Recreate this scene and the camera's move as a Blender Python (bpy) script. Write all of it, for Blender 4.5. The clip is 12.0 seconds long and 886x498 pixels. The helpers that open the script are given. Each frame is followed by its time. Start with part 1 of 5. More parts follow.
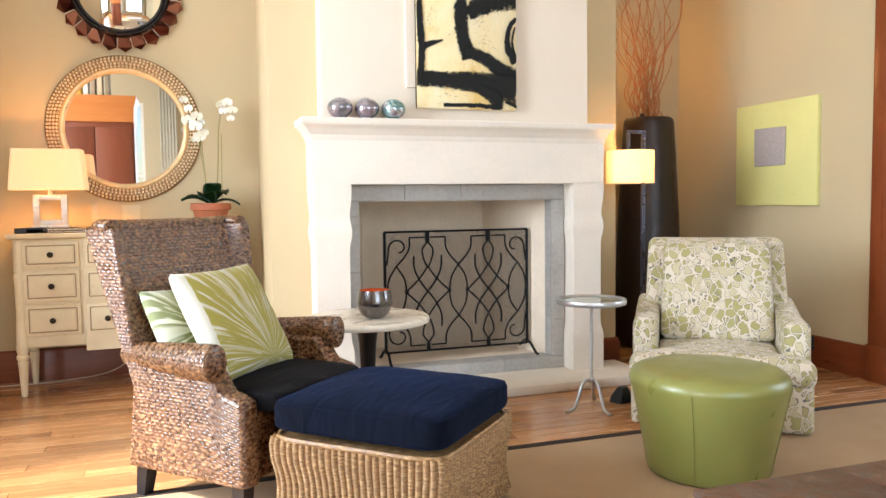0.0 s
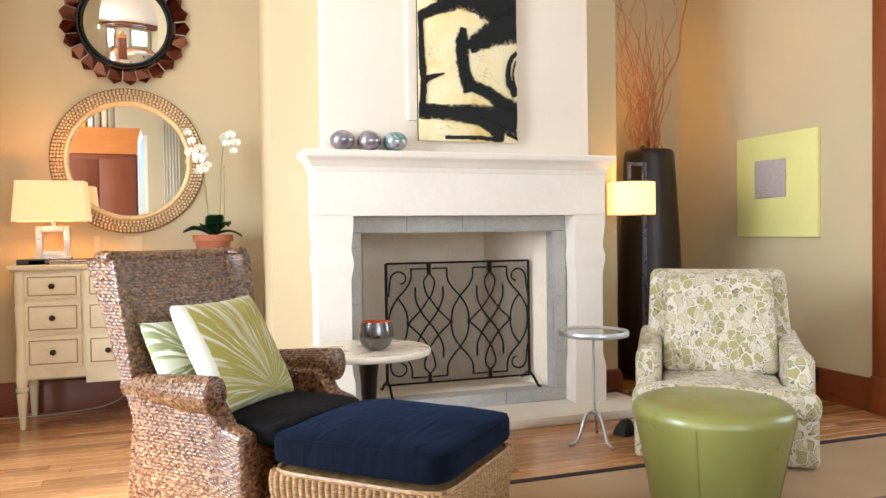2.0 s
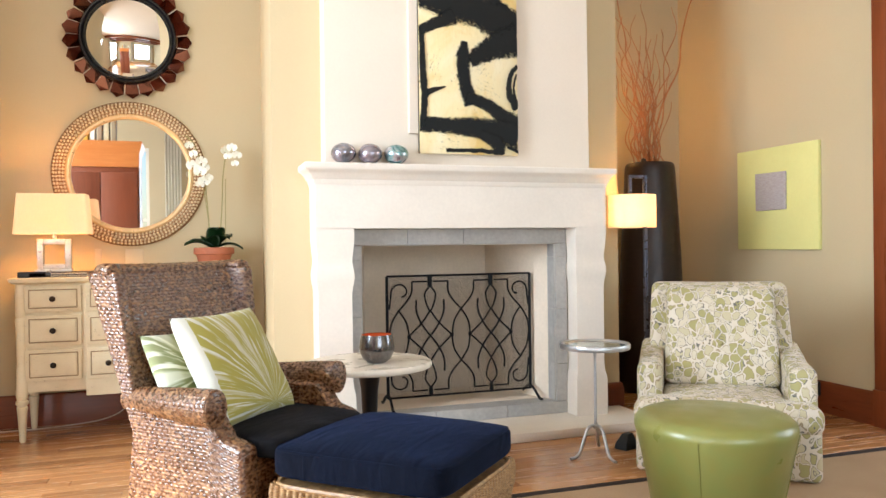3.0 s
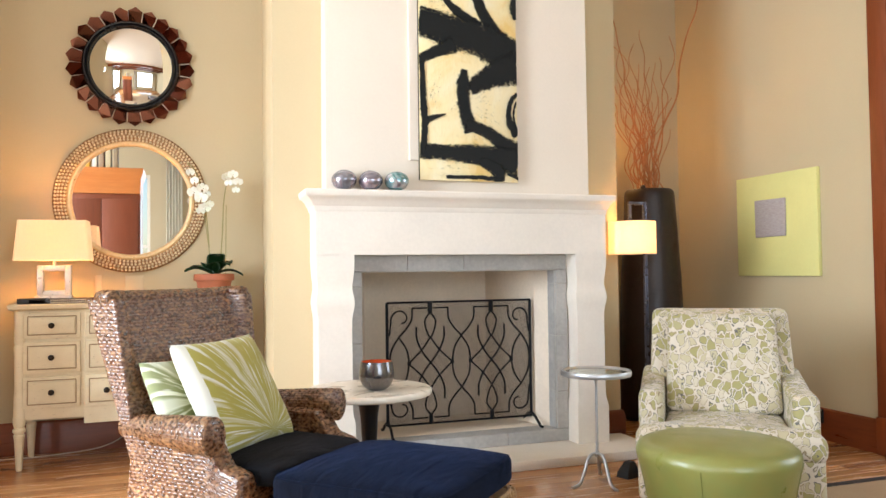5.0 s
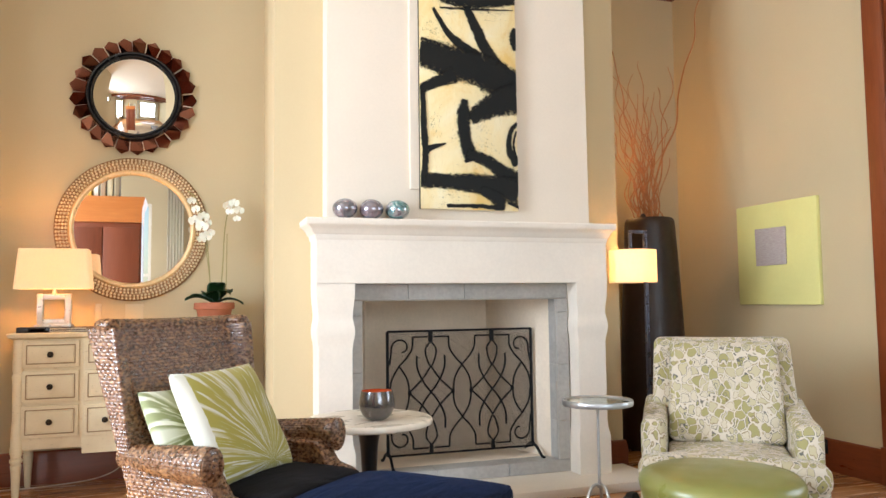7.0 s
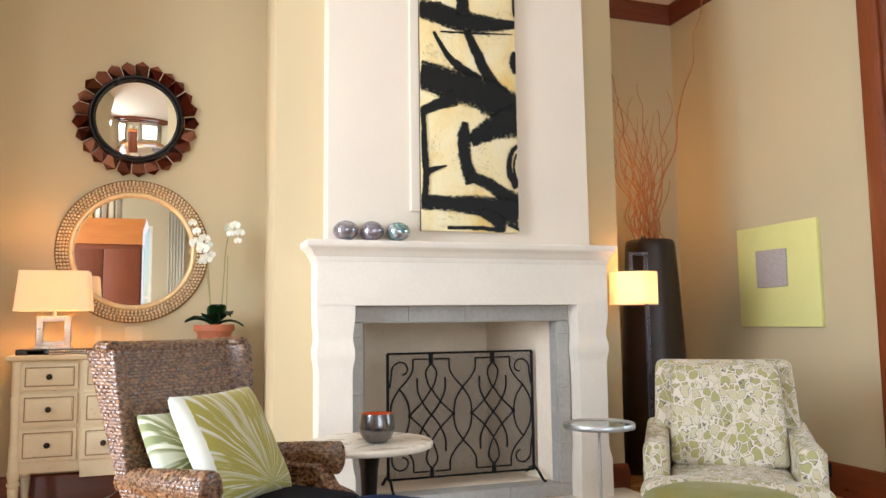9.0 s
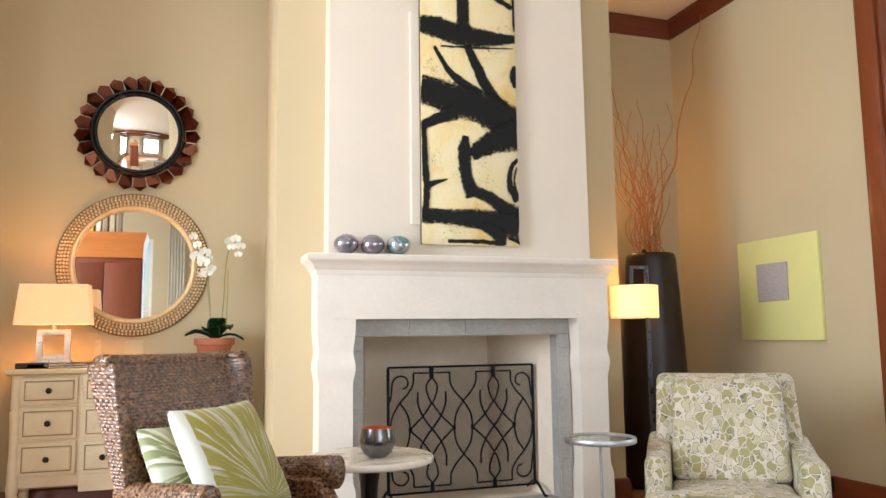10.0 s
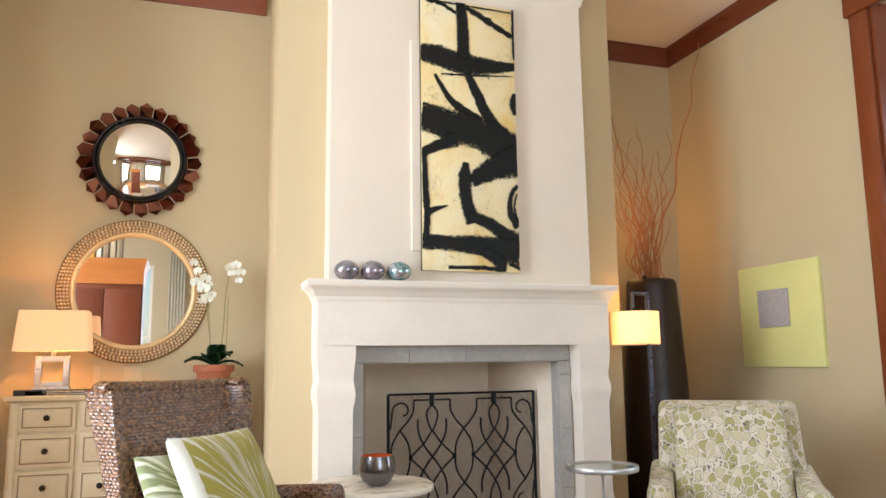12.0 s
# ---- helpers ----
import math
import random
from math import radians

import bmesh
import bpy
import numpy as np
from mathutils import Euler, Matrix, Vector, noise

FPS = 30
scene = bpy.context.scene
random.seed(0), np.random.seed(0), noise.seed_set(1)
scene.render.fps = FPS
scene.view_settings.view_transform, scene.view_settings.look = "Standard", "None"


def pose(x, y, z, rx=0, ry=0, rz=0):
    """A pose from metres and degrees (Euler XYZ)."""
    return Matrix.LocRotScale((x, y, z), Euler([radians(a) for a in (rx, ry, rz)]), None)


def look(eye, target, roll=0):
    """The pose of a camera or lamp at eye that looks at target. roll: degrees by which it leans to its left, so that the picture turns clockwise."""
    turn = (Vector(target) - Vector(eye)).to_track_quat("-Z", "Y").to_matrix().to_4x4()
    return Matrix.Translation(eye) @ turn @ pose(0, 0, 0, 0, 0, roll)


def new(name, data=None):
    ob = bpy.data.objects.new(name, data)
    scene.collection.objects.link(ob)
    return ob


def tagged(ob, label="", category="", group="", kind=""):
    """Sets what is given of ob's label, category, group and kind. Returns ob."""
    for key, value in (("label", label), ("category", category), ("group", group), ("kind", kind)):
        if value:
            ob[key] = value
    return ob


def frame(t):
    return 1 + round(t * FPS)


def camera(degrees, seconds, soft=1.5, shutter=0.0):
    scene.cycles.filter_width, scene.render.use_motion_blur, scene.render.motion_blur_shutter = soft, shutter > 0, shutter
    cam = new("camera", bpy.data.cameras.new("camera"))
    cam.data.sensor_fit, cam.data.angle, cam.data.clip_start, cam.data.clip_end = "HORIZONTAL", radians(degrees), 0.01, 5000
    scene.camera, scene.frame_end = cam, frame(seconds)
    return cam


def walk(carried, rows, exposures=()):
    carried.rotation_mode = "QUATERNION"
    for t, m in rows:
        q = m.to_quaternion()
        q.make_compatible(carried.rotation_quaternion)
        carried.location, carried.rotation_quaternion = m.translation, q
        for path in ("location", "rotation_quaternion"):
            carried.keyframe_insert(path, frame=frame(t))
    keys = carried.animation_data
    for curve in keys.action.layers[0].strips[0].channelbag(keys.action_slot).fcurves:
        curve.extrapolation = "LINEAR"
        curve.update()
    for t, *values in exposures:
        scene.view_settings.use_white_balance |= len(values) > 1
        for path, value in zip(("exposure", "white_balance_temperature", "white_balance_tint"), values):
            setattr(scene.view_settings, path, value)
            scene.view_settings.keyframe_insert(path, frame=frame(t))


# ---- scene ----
# A tripod head tilts slowly upward; the eye stays where it is.
cam = camera(60.66, 12.0)
EYE, YAW, TILT, ROLL = 1.1, -18.77, -3.62, -0.7
ROWS = [
    (0.0, 0.0, 0.0), (0.5, 0.01, 0.46), (1.0, 0.03, 1.04), (1.5, 0.04, 1.78), (2.0, 0.09, 2.38), (2.5, 0.14, 2.87), (3.0, 0.15, 3.34),
    (4.0, 0.15, 4.35), (5.0, 0.14, 5.34), (5.5, 0.14, 5.80), (6.0, 0.15, 6.34), (6.5, 0.16, 6.93), (7.0, 0.16, 7.50), (8.0, 0.17, 8.34),
    (9.0, 0.18, 9.16), (9.5, 0.20, 9.67), (10.0, 0.21, 10.18), (10.5, 0.22, 10.66), (11.0, 0.22, 11.15), (11.5, 0.22, 11.62), (12.0, 0.22, 12.16),
]
walk(cam, [(t, pose(0, 0, EYE, 90 + TILT + p, 0, YAW + y) @ pose(0, 0, 0, 0, 0, ROLL)) for t, y, p in ROWS],
     exposures=[(0.0, 0.86), (6.0, 0.75), (12.0, 0.52)])

# ---- light ----
world = bpy.data.worlds.new("world")
scene.world = world
world.use_nodes = True
wn = world.node_tree.nodes
sky = wn.new("ShaderNodeTexSky")
sky.sky_type, sky.sun_disc, sky.sun_elevation, sky.sun_rotation = "NISHITA", False, radians(41), radians(-101)
world.node_tree.links.new(sky.outputs[0], wn["Background"].inputs[0])
wn["Background"].inputs[1].default_value = 0.12


def area(name, m, w, h, power, colour):
    d = bpy.data.lights.new(name, "AREA")
    d.shape, d.size, d.size_y, d.energy, d.color = "RECTANGLE", w, h, power, colour
    ob = new(name, d)
    ob.matrix_world = m
    return ob


def bulb(name, x, y, z, power, colour, r=0.04):
    d = bpy.data.lights.new(name, "POINT")
    d.energy, d.color, d.shadow_soft_size = power, colour, r
    ob = new(name, d)
    ob.location = (x, y, z)
    return ob


DAY = (0.75, 0.865, 1.0)
area("daylight_west", look((-3.04, 2.3, 1.85), (0.5, 2.6, 1.2)), 1.45, 2.6, 180, DAY)
# added fill that brightens the east wall and fireplace, set in an invented window
area("fill_west_rear", look((-3.04, -1.9, 1.85), (0.5, -1.2, 1.5)), 1.9, 2.6, 128, DAY)
area("daylight_south", look((1.6, -3.42, 1.85), (1.6, 2.0, 1.4)), 2.6, 2.6, 84, DAY)
area("daylight_hall", look((6.3, 1.8, 2.0), (3.0, 2.4, 1.2)), 1.6, 2.4, 48, DAY)
sun = bpy.data.lights.new("sun", "SUN")
sun.energy, sun.angle, sun.color = 6.0, radians(2.5), (1.0, 0.96, 0.90)
new("sun", sun).matrix_world = look((-9, -1.2, 8.4), (1, 0.8, -0.6))
# ---- materials ----


def srgb(*c):
    return tuple(((v + 0.055) / 1.055) ** 2.4 if v > 0.04045 else v / 12.92 for v in c)


class Net:
    """A small hand for node trees."""

    def __init__(self, name):
        self.m = bpy.data.materials.new(name)
        self.m.use_nodes = True
        self.n, self.l = self.m.node_tree.nodes, self.m.node_tree.links
        self.b = self.n["Principled BSDF"]
        self.co = self.n.new("ShaderNodeTexCoord")

    def node(self, kind, ins=(), **attrs):
        nd = self.n.new(kind)
        for k, v in attrs.items():
            setattr(nd, k, v)
        for k, v in ins:
            if hasattr(v, "is_output"):
                self.l.new(v, nd.inputs[k])
            else:
                nd.inputs[k].default_value = v
        return nd

    def mapped(self, scale=(1, 1, 1), space="Object", rot=(0, 0, 0)):
        return self.node("ShaderNodeMapping", [("Vector", self.co.outputs[space]), ("Scale", scale), ("Rotation", rot)]).outputs[0]

    def noise(self, scale, vec=None, detail=4, rough=0.55, dist=0.0):
        nd = self.node("ShaderNodeTexNoise", [("Scale", scale), ("Detail", detail), ("Roughness", rough), ("Distortion", dist)])
        self.l.new(vec or self.co.outputs["Object"], nd.inputs["Vector"])
        return nd.outputs["Fac"]

    def ramp(self, fac, stops):
        nd = self.n.new("ShaderNodeValToRGB")
        self.l.new(fac, nd.inputs[0])
        e = nd.color_ramp.elements
        while len(e) < len(stops):
            e.new(0.5)
        for el, (p, c) in zip(e, stops):
            el.position, el.color = p, (*c, 1) if len(c) == 3 else c
        return nd.outputs[0]

    def grey(self, fac, a, b, p=0.3, q=0.7):
        return self.ramp(fac, [(p, (a, a, a)), (q, (b, b, b))])

    def mix(self, fac, a, b, kind="MIX"):
        nd = self.node("ShaderNodeMix", data_type="RGBA", blend_type=kind)
        for k, v in ((0, fac), (6, a), (7, b)):
            if hasattr(v, "is_output"):
                self.l.new(v, nd.inputs[k])
            else:
                nd.inputs[k].default_value = v if k == 0 else (*v, 1)
        return nd.outputs[2]

    def math(self, op, a, b=0.0):
        nd = self.n.new("ShaderNodeMath")
        nd.operation = op
        for k, v in enumerate((a, b)):
            if hasattr(v, "is_output"):
                self.l.new(v, nd.inputs[k])
            else:
                nd.inputs[k].default_value = v
        return nd.outputs[0]

    def out(self, colour=None, rough=None, metal=None, height=None, strength=0.3, dist=0.01, **more):
        for key, v in (("Base Color", colour), ("Roughness", rough), ("Metallic", metal), *((k.replace("_", " "), v) for k, v in more.items())):
            if v is None:
                continue
            if hasattr(v, "is_output"):
                self.l.new(v, self.b.inputs[key])
            elif isinstance(v, tuple):
                self.b.inputs[key].default_value = (*v, 1) if len(v) == 3 else v
            else:
                self.b.inputs[key].default_value = v
        if height is not None:
            bump = self.node("ShaderNodeBump", [("Height", height), ("Strength", strength), ("Distance", dist)])
            self.l.new(bump.outputs[0], self.b.inputs["Normal"])
        return self.m


def plain(name, c, rough=0.5, metal=0.0, var=0.12, scale=6.0, fine=60.0, bump=0.12, **more):
    """A base colour that varies at two scales, with a fine relief."""
    t = Net(name)
    lo, hi = tuple(v * (1 - var) for v in c), tuple(min(1, v * (1 + var)) for v in c)
    col = t.ramp(t.noise(scale), [(0.3, lo), (0.7, hi)])
    f = t.noise(fine, detail=3)
    col = t.mix(0.35, col, t.mix(t.grey(f, 0, 1), lo, hi))
    return t.out(col, t.grey(t.noise(scale * 2.3), max(0, rough - 0.08), min(1, rough + 0.08)), metal, f, bump, 0.004, **more)


def wood(name, dark, light, rough=0.4, axis=0, grain=1.0, piece=True, bump=0.15, coat=0.0):
    """Long grain along an axis; each piece has a tone of its own."""
    t = Net(name)
    sc = [9.0 * grain] * 3
    sc[axis] = 0.9 * grain
    v = t.mapped(tuple(sc))
    if piece:
        info = t.n.new("ShaderNodeObjectInfo")
        v = t.node("ShaderNodeVectorMath", [(0, v), (1, t.node("ShaderNodeVectorMath", [(0, info.outputs["Random"]), (1, (37.0, 51.0, 23.0))], operation="MULTIPLY").outputs[0])], operation="ADD").outputs[0]
    g = t.noise(2.2, v, 6, 0.62, 1.4)
    col = t.ramp(g, [(0.25, dark), (0.75, light)])
    fine = t.noise(14.0, v, 3)
    col = t.mix(t.grey(fine, 0.0, 0.35), col, dark)
    if piece:
        col = t.mix(0.5, col, t.mix(info.outputs["Random"], tuple(v * 0.72 for v in dark), tuple(min(1, v * 1.12) for v in light)))
    return t.out(col, t.grey(g, rough - 0.07, rough + 0.1), 0.0, fine, bump, 0.003, Coat_Weight=coat, Coat_Roughness=0.12)


WALL = plain("wall_paint", srgb(0.745, 0.685, 0.555), 0.75, var=0.04, scale=1.1, fine=140, bump=0.08)
BREAST = plain("pale_breast_paint", srgb(0.79, 0.72, 0.575), 0.75, var=0.04, scale=1.1, fine=140, bump=0.08)
CEIL = plain("ceiling_paint", srgb(0.90, 0.85, 0.78), 0.85, var=0.03, scale=1.0, fine=90, bump=0.08)
STONE = plain("cast_limestone", srgb(0.90, 0.866, 0.815), 0.7, var=0.06, scale=3.5, fine=55, bump=0.16)
PLASTER = plain("overmantel_plaster", srgb(0.89, 0.845, 0.78), 0.72, var=0.04, scale=2.0, fine=70, bump=0.1)
TILE = plain("grey_slate_tile", srgb(0.66, 0.65, 0.63), 0.45, var=0.2, scale=5.0, fine=40, bump=0.2)
GROUT = plain("grout", srgb(0.72, 0.70, 0.66), 0.9)
FIREBRICK = plain("firebox_plaster", srgb(0.89, 0.83, 0.75), 0.85, var=0.1, scale=4.0, fine=50, bump=0.25)
TRIM = wood("stained_trim", srgb(0.36, 0.16, 0.08), srgb(0.56, 0.29, 0.15), 0.33, 0, 1.2)
TRIMZ = wood("stained_casing", srgb(0.36, 0.16, 0.08), srgb(0.56, 0.29, 0.15), 0.33, 2, 1.2)
TRIMY = wood("stained_trim_long", srgb(0.36, 0.16, 0.08), srgb(0.56, 0.29, 0.15), 0.33, 1, 1.2)
PLANK = wood("oak_floorboard", srgb(0.58, 0.38, 0.23), srgb(0.81, 0.60, 0.40), 0.22, 0, 1.0, coat=0.25)

# ---- mesh helpers ----


def mesh_of(name, bm, material, smooth=None):
    me = bpy.data.meshes.new(name)
    bmesh.ops.recalc_face_normals(bm, faces=bm.faces)
    bm.to_mesh(me)
    bm.free()
    for m in material if isinstance(material, (list, tuple)) else [material]:
        me.materials.append(m)
    if smooth is not None:
        me.shade_smooth() if smooth >= 180 else me.set_sharp_from_angle(angle=radians(smooth))
    return me


def part(name, bm, material, parent, label="", smooth=35):
    """One mesh under a thing or under a part, in its parent's coordinates."""
    ob = new(name, mesh_of(name, bm, material, smooth))
    ob.parent = parent
    return tagged(ob, label)


def thing(name, m, label, category, group="", kind=""):
    ob = new(name)
    ob.empty_display_size = 0.1
    ob.matrix_basis = m
    return tagged(ob, label, category, group, kind)


def lone(name, bm, material, label, category, m=None, kind="", group="", smooth=35):
    ob = new(name, mesh_of(name, bm, material, smooth))
    if m is not None:
        ob.matrix_basis = m
    return tagged(ob, label, category, group, kind)


def box(x0, x1, y0, y1, z0, z1, bevel=0.0, bm=None, seg=2, m=None):
    bm = bm or bmesh.new()
    got = bmesh.ops.create_cube(bm, size=1.0)["verts"]
    bmesh.ops.scale(bm, vec=(x1 - x0, y1 - y0, z1 - z0), verts=got)
    bmesh.ops.translate(bm, vec=((x0 + x1) / 2, (y0 + y1) / 2, (z0 + z1) / 2), verts=got)
    if bevel:
        edges = list({e for v in got for e in v.link_edges})
        got = [v for v in bmesh.ops.bevel(bm, geom=edges, offset=bevel, segments=seg, affect="EDGES", profile=0.5)["verts"]]
    if m is not None:
        bmesh.ops.transform(bm, matrix=m, verts=list({v for v in got if v.is_valid}))
    return bm


def sheet(fn, nu, nv, wrap_u=False, wrap_v=False, bm=None):
    """A grid of points fn(u, v), u and v from 0 to 1."""
    bm = bm or bmesh.new()
    cu, cv = nu + (not wrap_u), nv + (not wrap_v)
    g = [[bm.verts.new(fn(i / nu, j / nv)) for j in range(cv)] for i in range(cu)]
    for i in range(nu):
        for j in range(nv):
            a, b = (i + 1) % cu, (j + 1) % cv
            bm.faces.new((g[i][j], g[a][j], g[a][b], g[i][b]))
    return bm


def lathe(profile, seg=32, bm=None, at=(0, 0, 0)):
    """Turns a profile of (radius, height) round z; ends at radius 0 are closed."""
    bm = bm or bmesh.new()
    rings = []
    for r, z in profile:
        if r < 1e-6:
            rings.append([bm.verts.new((at[0], at[1], at[2] + z))])
        else:
            rings.append([bm.verts.new((at[0] + r * math.cos(6.283185 * k / seg), at[1] + r * math.sin(6.283185 * k / seg), at[2] + z)) for k in range(seg)])
    for a, b in zip(rings, rings[1:]):
        for k in range(seg):
            q = (k + 1) % seg
            if len(a) == 1 and len(b) > 1:
                bm.faces.new((a[0], b[k], b[q]))
            elif len(b) == 1 and len(a) > 1:
                bm.faces.new((a[k], a[q], b[0]))
            elif len(a) > 1:
                bm.faces.new((a[k], a[q], b[q], b[k]))
    return bm


def tube(points, r, seg=8, bm=None, closed=False):
    """A round bar through points; r is one radius or one for each point."""
    bm = bm or bmesh.new()
    pts = [Vector(p) for p in points]
    n = len(pts)
    rs = r if isinstance(r, (list, tuple)) else [r] * n
    rings, up = [], None
    for i, p in enumerate(pts):
        d = (pts[(i + 1) % n] - pts[i - 1]) if closed else (pts[min(i + 1, n - 1)] - pts[max(i - 1, 0)])
        d.normalize()
        if up is None:
            up = d.orthogonal().normalized()
        up = (up - d * up.dot(d)).normalized()
        side = d.cross(up)
        rings.append([bm.verts.new(p + rs[i] * (math.cos(6.283185 * k / seg) * up + math.sin(6.283185 * k / seg) * side)) for k in range(seg)])
    for i in range(n if closed else n - 1):
        a, b = rings[i], rings[(i + 1) % n]
        for k in range(seg):
            bm.faces.new((a[k], a[(k + 1) % seg], b[(k + 1) % seg], b[k]))
    if not closed:
        bm.faces.new(rings[0])
        bm.faces.new(rings[-1])
    return bm


def spline(ctrl, n):
    """Smooth points through control points (Catmull-Rom)."""
    c = [Vector(p) for p in ctrl]
    c = [2 * c[0] - c[1], *c, 2 * c[-1] - c[-2]]
    out, m = [], len(c) - 3
    for i in range(n + 1):
        s = min(i / n * m, m - 1e-6)
        k, t = int(s), s - int(s)
        p0, p1, p2, p3 = c[k:k + 4]
        out.append(0.5 * (2 * p1 + (p2 - p0) * t + (2 * p0 - 5 * p1 + 4 * p2 - p3) * t * t + (3 * p1 - p0 - 3 * p2 + p3) * t ** 3))
    return out


def stack(levels, bm=None):
    """A solid lofted through rectangles (z, x0, x1, y0, y1)."""
    bm = bm or bmesh.new()
    rings = [[bm.verts.new(p) for p in ((x0, y0, z), (x1, y0, z), (x1, y1, z), (x0, y1, z))] for z, x0, x1, y0, y1 in levels]
    for a, b in zip(rings, rings[1:]):
        for k in range(4):
            bm.faces.new((a[k], a[(k + 1) % 4], b[(k + 1) % 4], b[k]))
    bm.faces.new(rings[0])
    bm.faces.new(rings[-1])
    return bm


def wobble(bm, amount, scale, seed=0.0):
    off = Vector((seed, seed * 1.7, -seed))
    for v in bm.verts:
        v.co += amount * Vector(noise.noise_vector(v.co * scale + off))
    return bm


# ---- the room ----
LEFT, RIGHT, BACK, REAR, TOP = -3.1, 3.86, 5.31, -3.5, 3.76
BX0, BX1, BY = 0.448, 2.642, 4.29     # chimney breast
OX0, OX1, OZ = 0.864, 2.22, 1.198     # mantel opening
LEGY, TILEY, OVERY, SLAB = 4.08, 4.20, 4.145, 0.055


def struct(name, bm, material, label, category="wall", smooth=None):
    return lone(name, bm, material, label, category, kind="structure", smooth=smooth)


struct("wall_north", box(LEFT - 0.15, RIGHT + 0.15, BACK, BACK + 0.15, 0, TOP), WALL, "warm beige painted plaster wall with mirrors")
wall_e = box(RIGHT, RIGHT + 0.15, 3.31, BACK, 0, TOP)
box(RIGHT, RIGHT + 0.15, REAR, 0.9, 0, TOP, bm=wall_e)
box(RIGHT, RIGHT + 0.15, 0.9, 3.31, 3.24, TOP, bm=wall_e)
struct("wall_east", wall_e, WALL, "beige painted wall with a wide cased opening")


def pierced(name, along, c0, c1, at, thick, holes, label):
    """A wall along x or y with window holes (a0, a1, z0, z1)."""
    bm = bmesh.new()

    def put(a0, a1, z0, z1):
        if along == "y":
            box(at - thick, at, a0, a1, z0, z1, bm=bm)
        else:
            box(a0, a1, at - thick, at, z0, z1, bm=bm)
    a = c0
    for a0, a1, z0, z1 in holes:
        put(a, a0, 0, TOP)
        put(a0, a1, 0, z0)
        put(a0, a1, z1, TOP)
        a = a1
    put(a, c1, 0, TOP)
    return struct(name, bm, WALL, label)


# the first hole is invented, to go with the added rear fill
pierced("wall_west", "y", REAR, BACK, LEFT, 0.15, [(-2.9, -0.9, 0.5, 3.2), (1.55, 3.05, 0.5, 3.2)], "beige painted wall with a tall window and an added second one")
# the narrow hole is made up: a bright strip beside the mirrored armoire
pierced("wall_south", "x", LEFT - 0.15, RIGHT + 0.15, REAR, 0.15, [(-0.90, -0.62, 0.3, 2.85), (0.2, 3.0, 0.5, 3.2)], "beige painted wall with a broad window and an added bright slot")
# added out of view: blocks west window light from the north wall's left end
struct("shading_wall", box(LEFT, -1.36, 3.9, BACK, 0, TOP), WALL, "added unseen wall that keeps window light off the left corner")
struct("ceiling", box(LEFT - 0.15, 6.8, REAR - 0.15, BACK + 0.15, TOP, TOP + 0.1), CEIL, "pale plaster ceiling", "ceiling")
hall = box(6.6, 6.75, REAR, BACK, 0, TOP)
box(RIGHT + 0.15, 6.6, 4.4, 4.55, 0, TOP, bm=hall)
box(RIGHT + 0.15, 6.6, REAR - 0.15, REAR, 0, TOP, bm=hall)
struct("wall_hall", hall, WALL, "plain painted wall of the adjoining space")

# chimney breast, open behind the fireplace
FX0, FX1 = OX0 + 0.02, OX1 - 0.02
breast = bmesh.new()
outline = ((BX0, 0), (FX0, 0), (FX0, 1.19), (FX1, 1.19), (FX1, 0), (BX1, 0), (BX1, TOP), (BX0, TOP))
fa, fb = ([breast.verts.new((x + (0.04 if x == BX0 and y == BACK else 0), y, z)) for x, z in outline] for y in (BY, BACK))
breast.faces.new(fa)
breast.faces.new(fb)
for k in range(8):
    breast.faces.new((fa[k], fa[(k + 1) % 8], fb[(k + 1) % 8], fb[k]))
struct("chimney_breast", breast, BREAST, "pale cream painted chimney breast")
over = stack([(1.54, 0.722, 2.354, OVERY, BY), (3.39, 0.727, 2.346, OVERY, BY), (3.40, 0.725, 2.363, OVERY - 0.01, BY), (3.43, 0.72, 2.37, OVERY - 0.015, BY),
              (3.47, 0.695, 2.40, OVERY - 0.045, BY), (3.50, 0.69, 2.405, OVERY - 0.05, BY), (TOP, 0.69, 2.405, OVERY - 0.05, BY)])
struct("overmantel", over, PLASTER, "smooth off-white plaster overmantel above the shelf", smooth=20)


def moulding(name, path, profile, material, label, category="trim"):
    """A profile of (out, z) swept along floor points (x, y, inward x, inward y)."""
    bm = bmesh.new()
    rings = [[bm.verts.new((x + o * ix, y + o * iy, z)) for o, z in profile] for x, y, ix, iy in path]
    n = len(profile)
    for a, b in zip(rings, rings[1:]):
        for k in range(n):
            bm.faces.new((a[k], a[(k + 1) % n], b[(k + 1) % n], b[k]))
    bm.faces.new(rings[0])
    bm.faces.new(rings[-1])
    return struct(name, bm, material, label, category, smooth=25)


BASE = [(0, 0.0), (0.022, 0.0), (0.022, 0.165), (0.016, 0.18), (0.016, 0.19), (0.008, 0.20), (0, 0.20)]
CROWN = [(0, 3.60), (0.018, 3.60), (0.024, 3.62), (0.026, 3.64), (0.045, 3.715), (0.05, 3.725), (0.05, 3.757), (0, 3.757)]
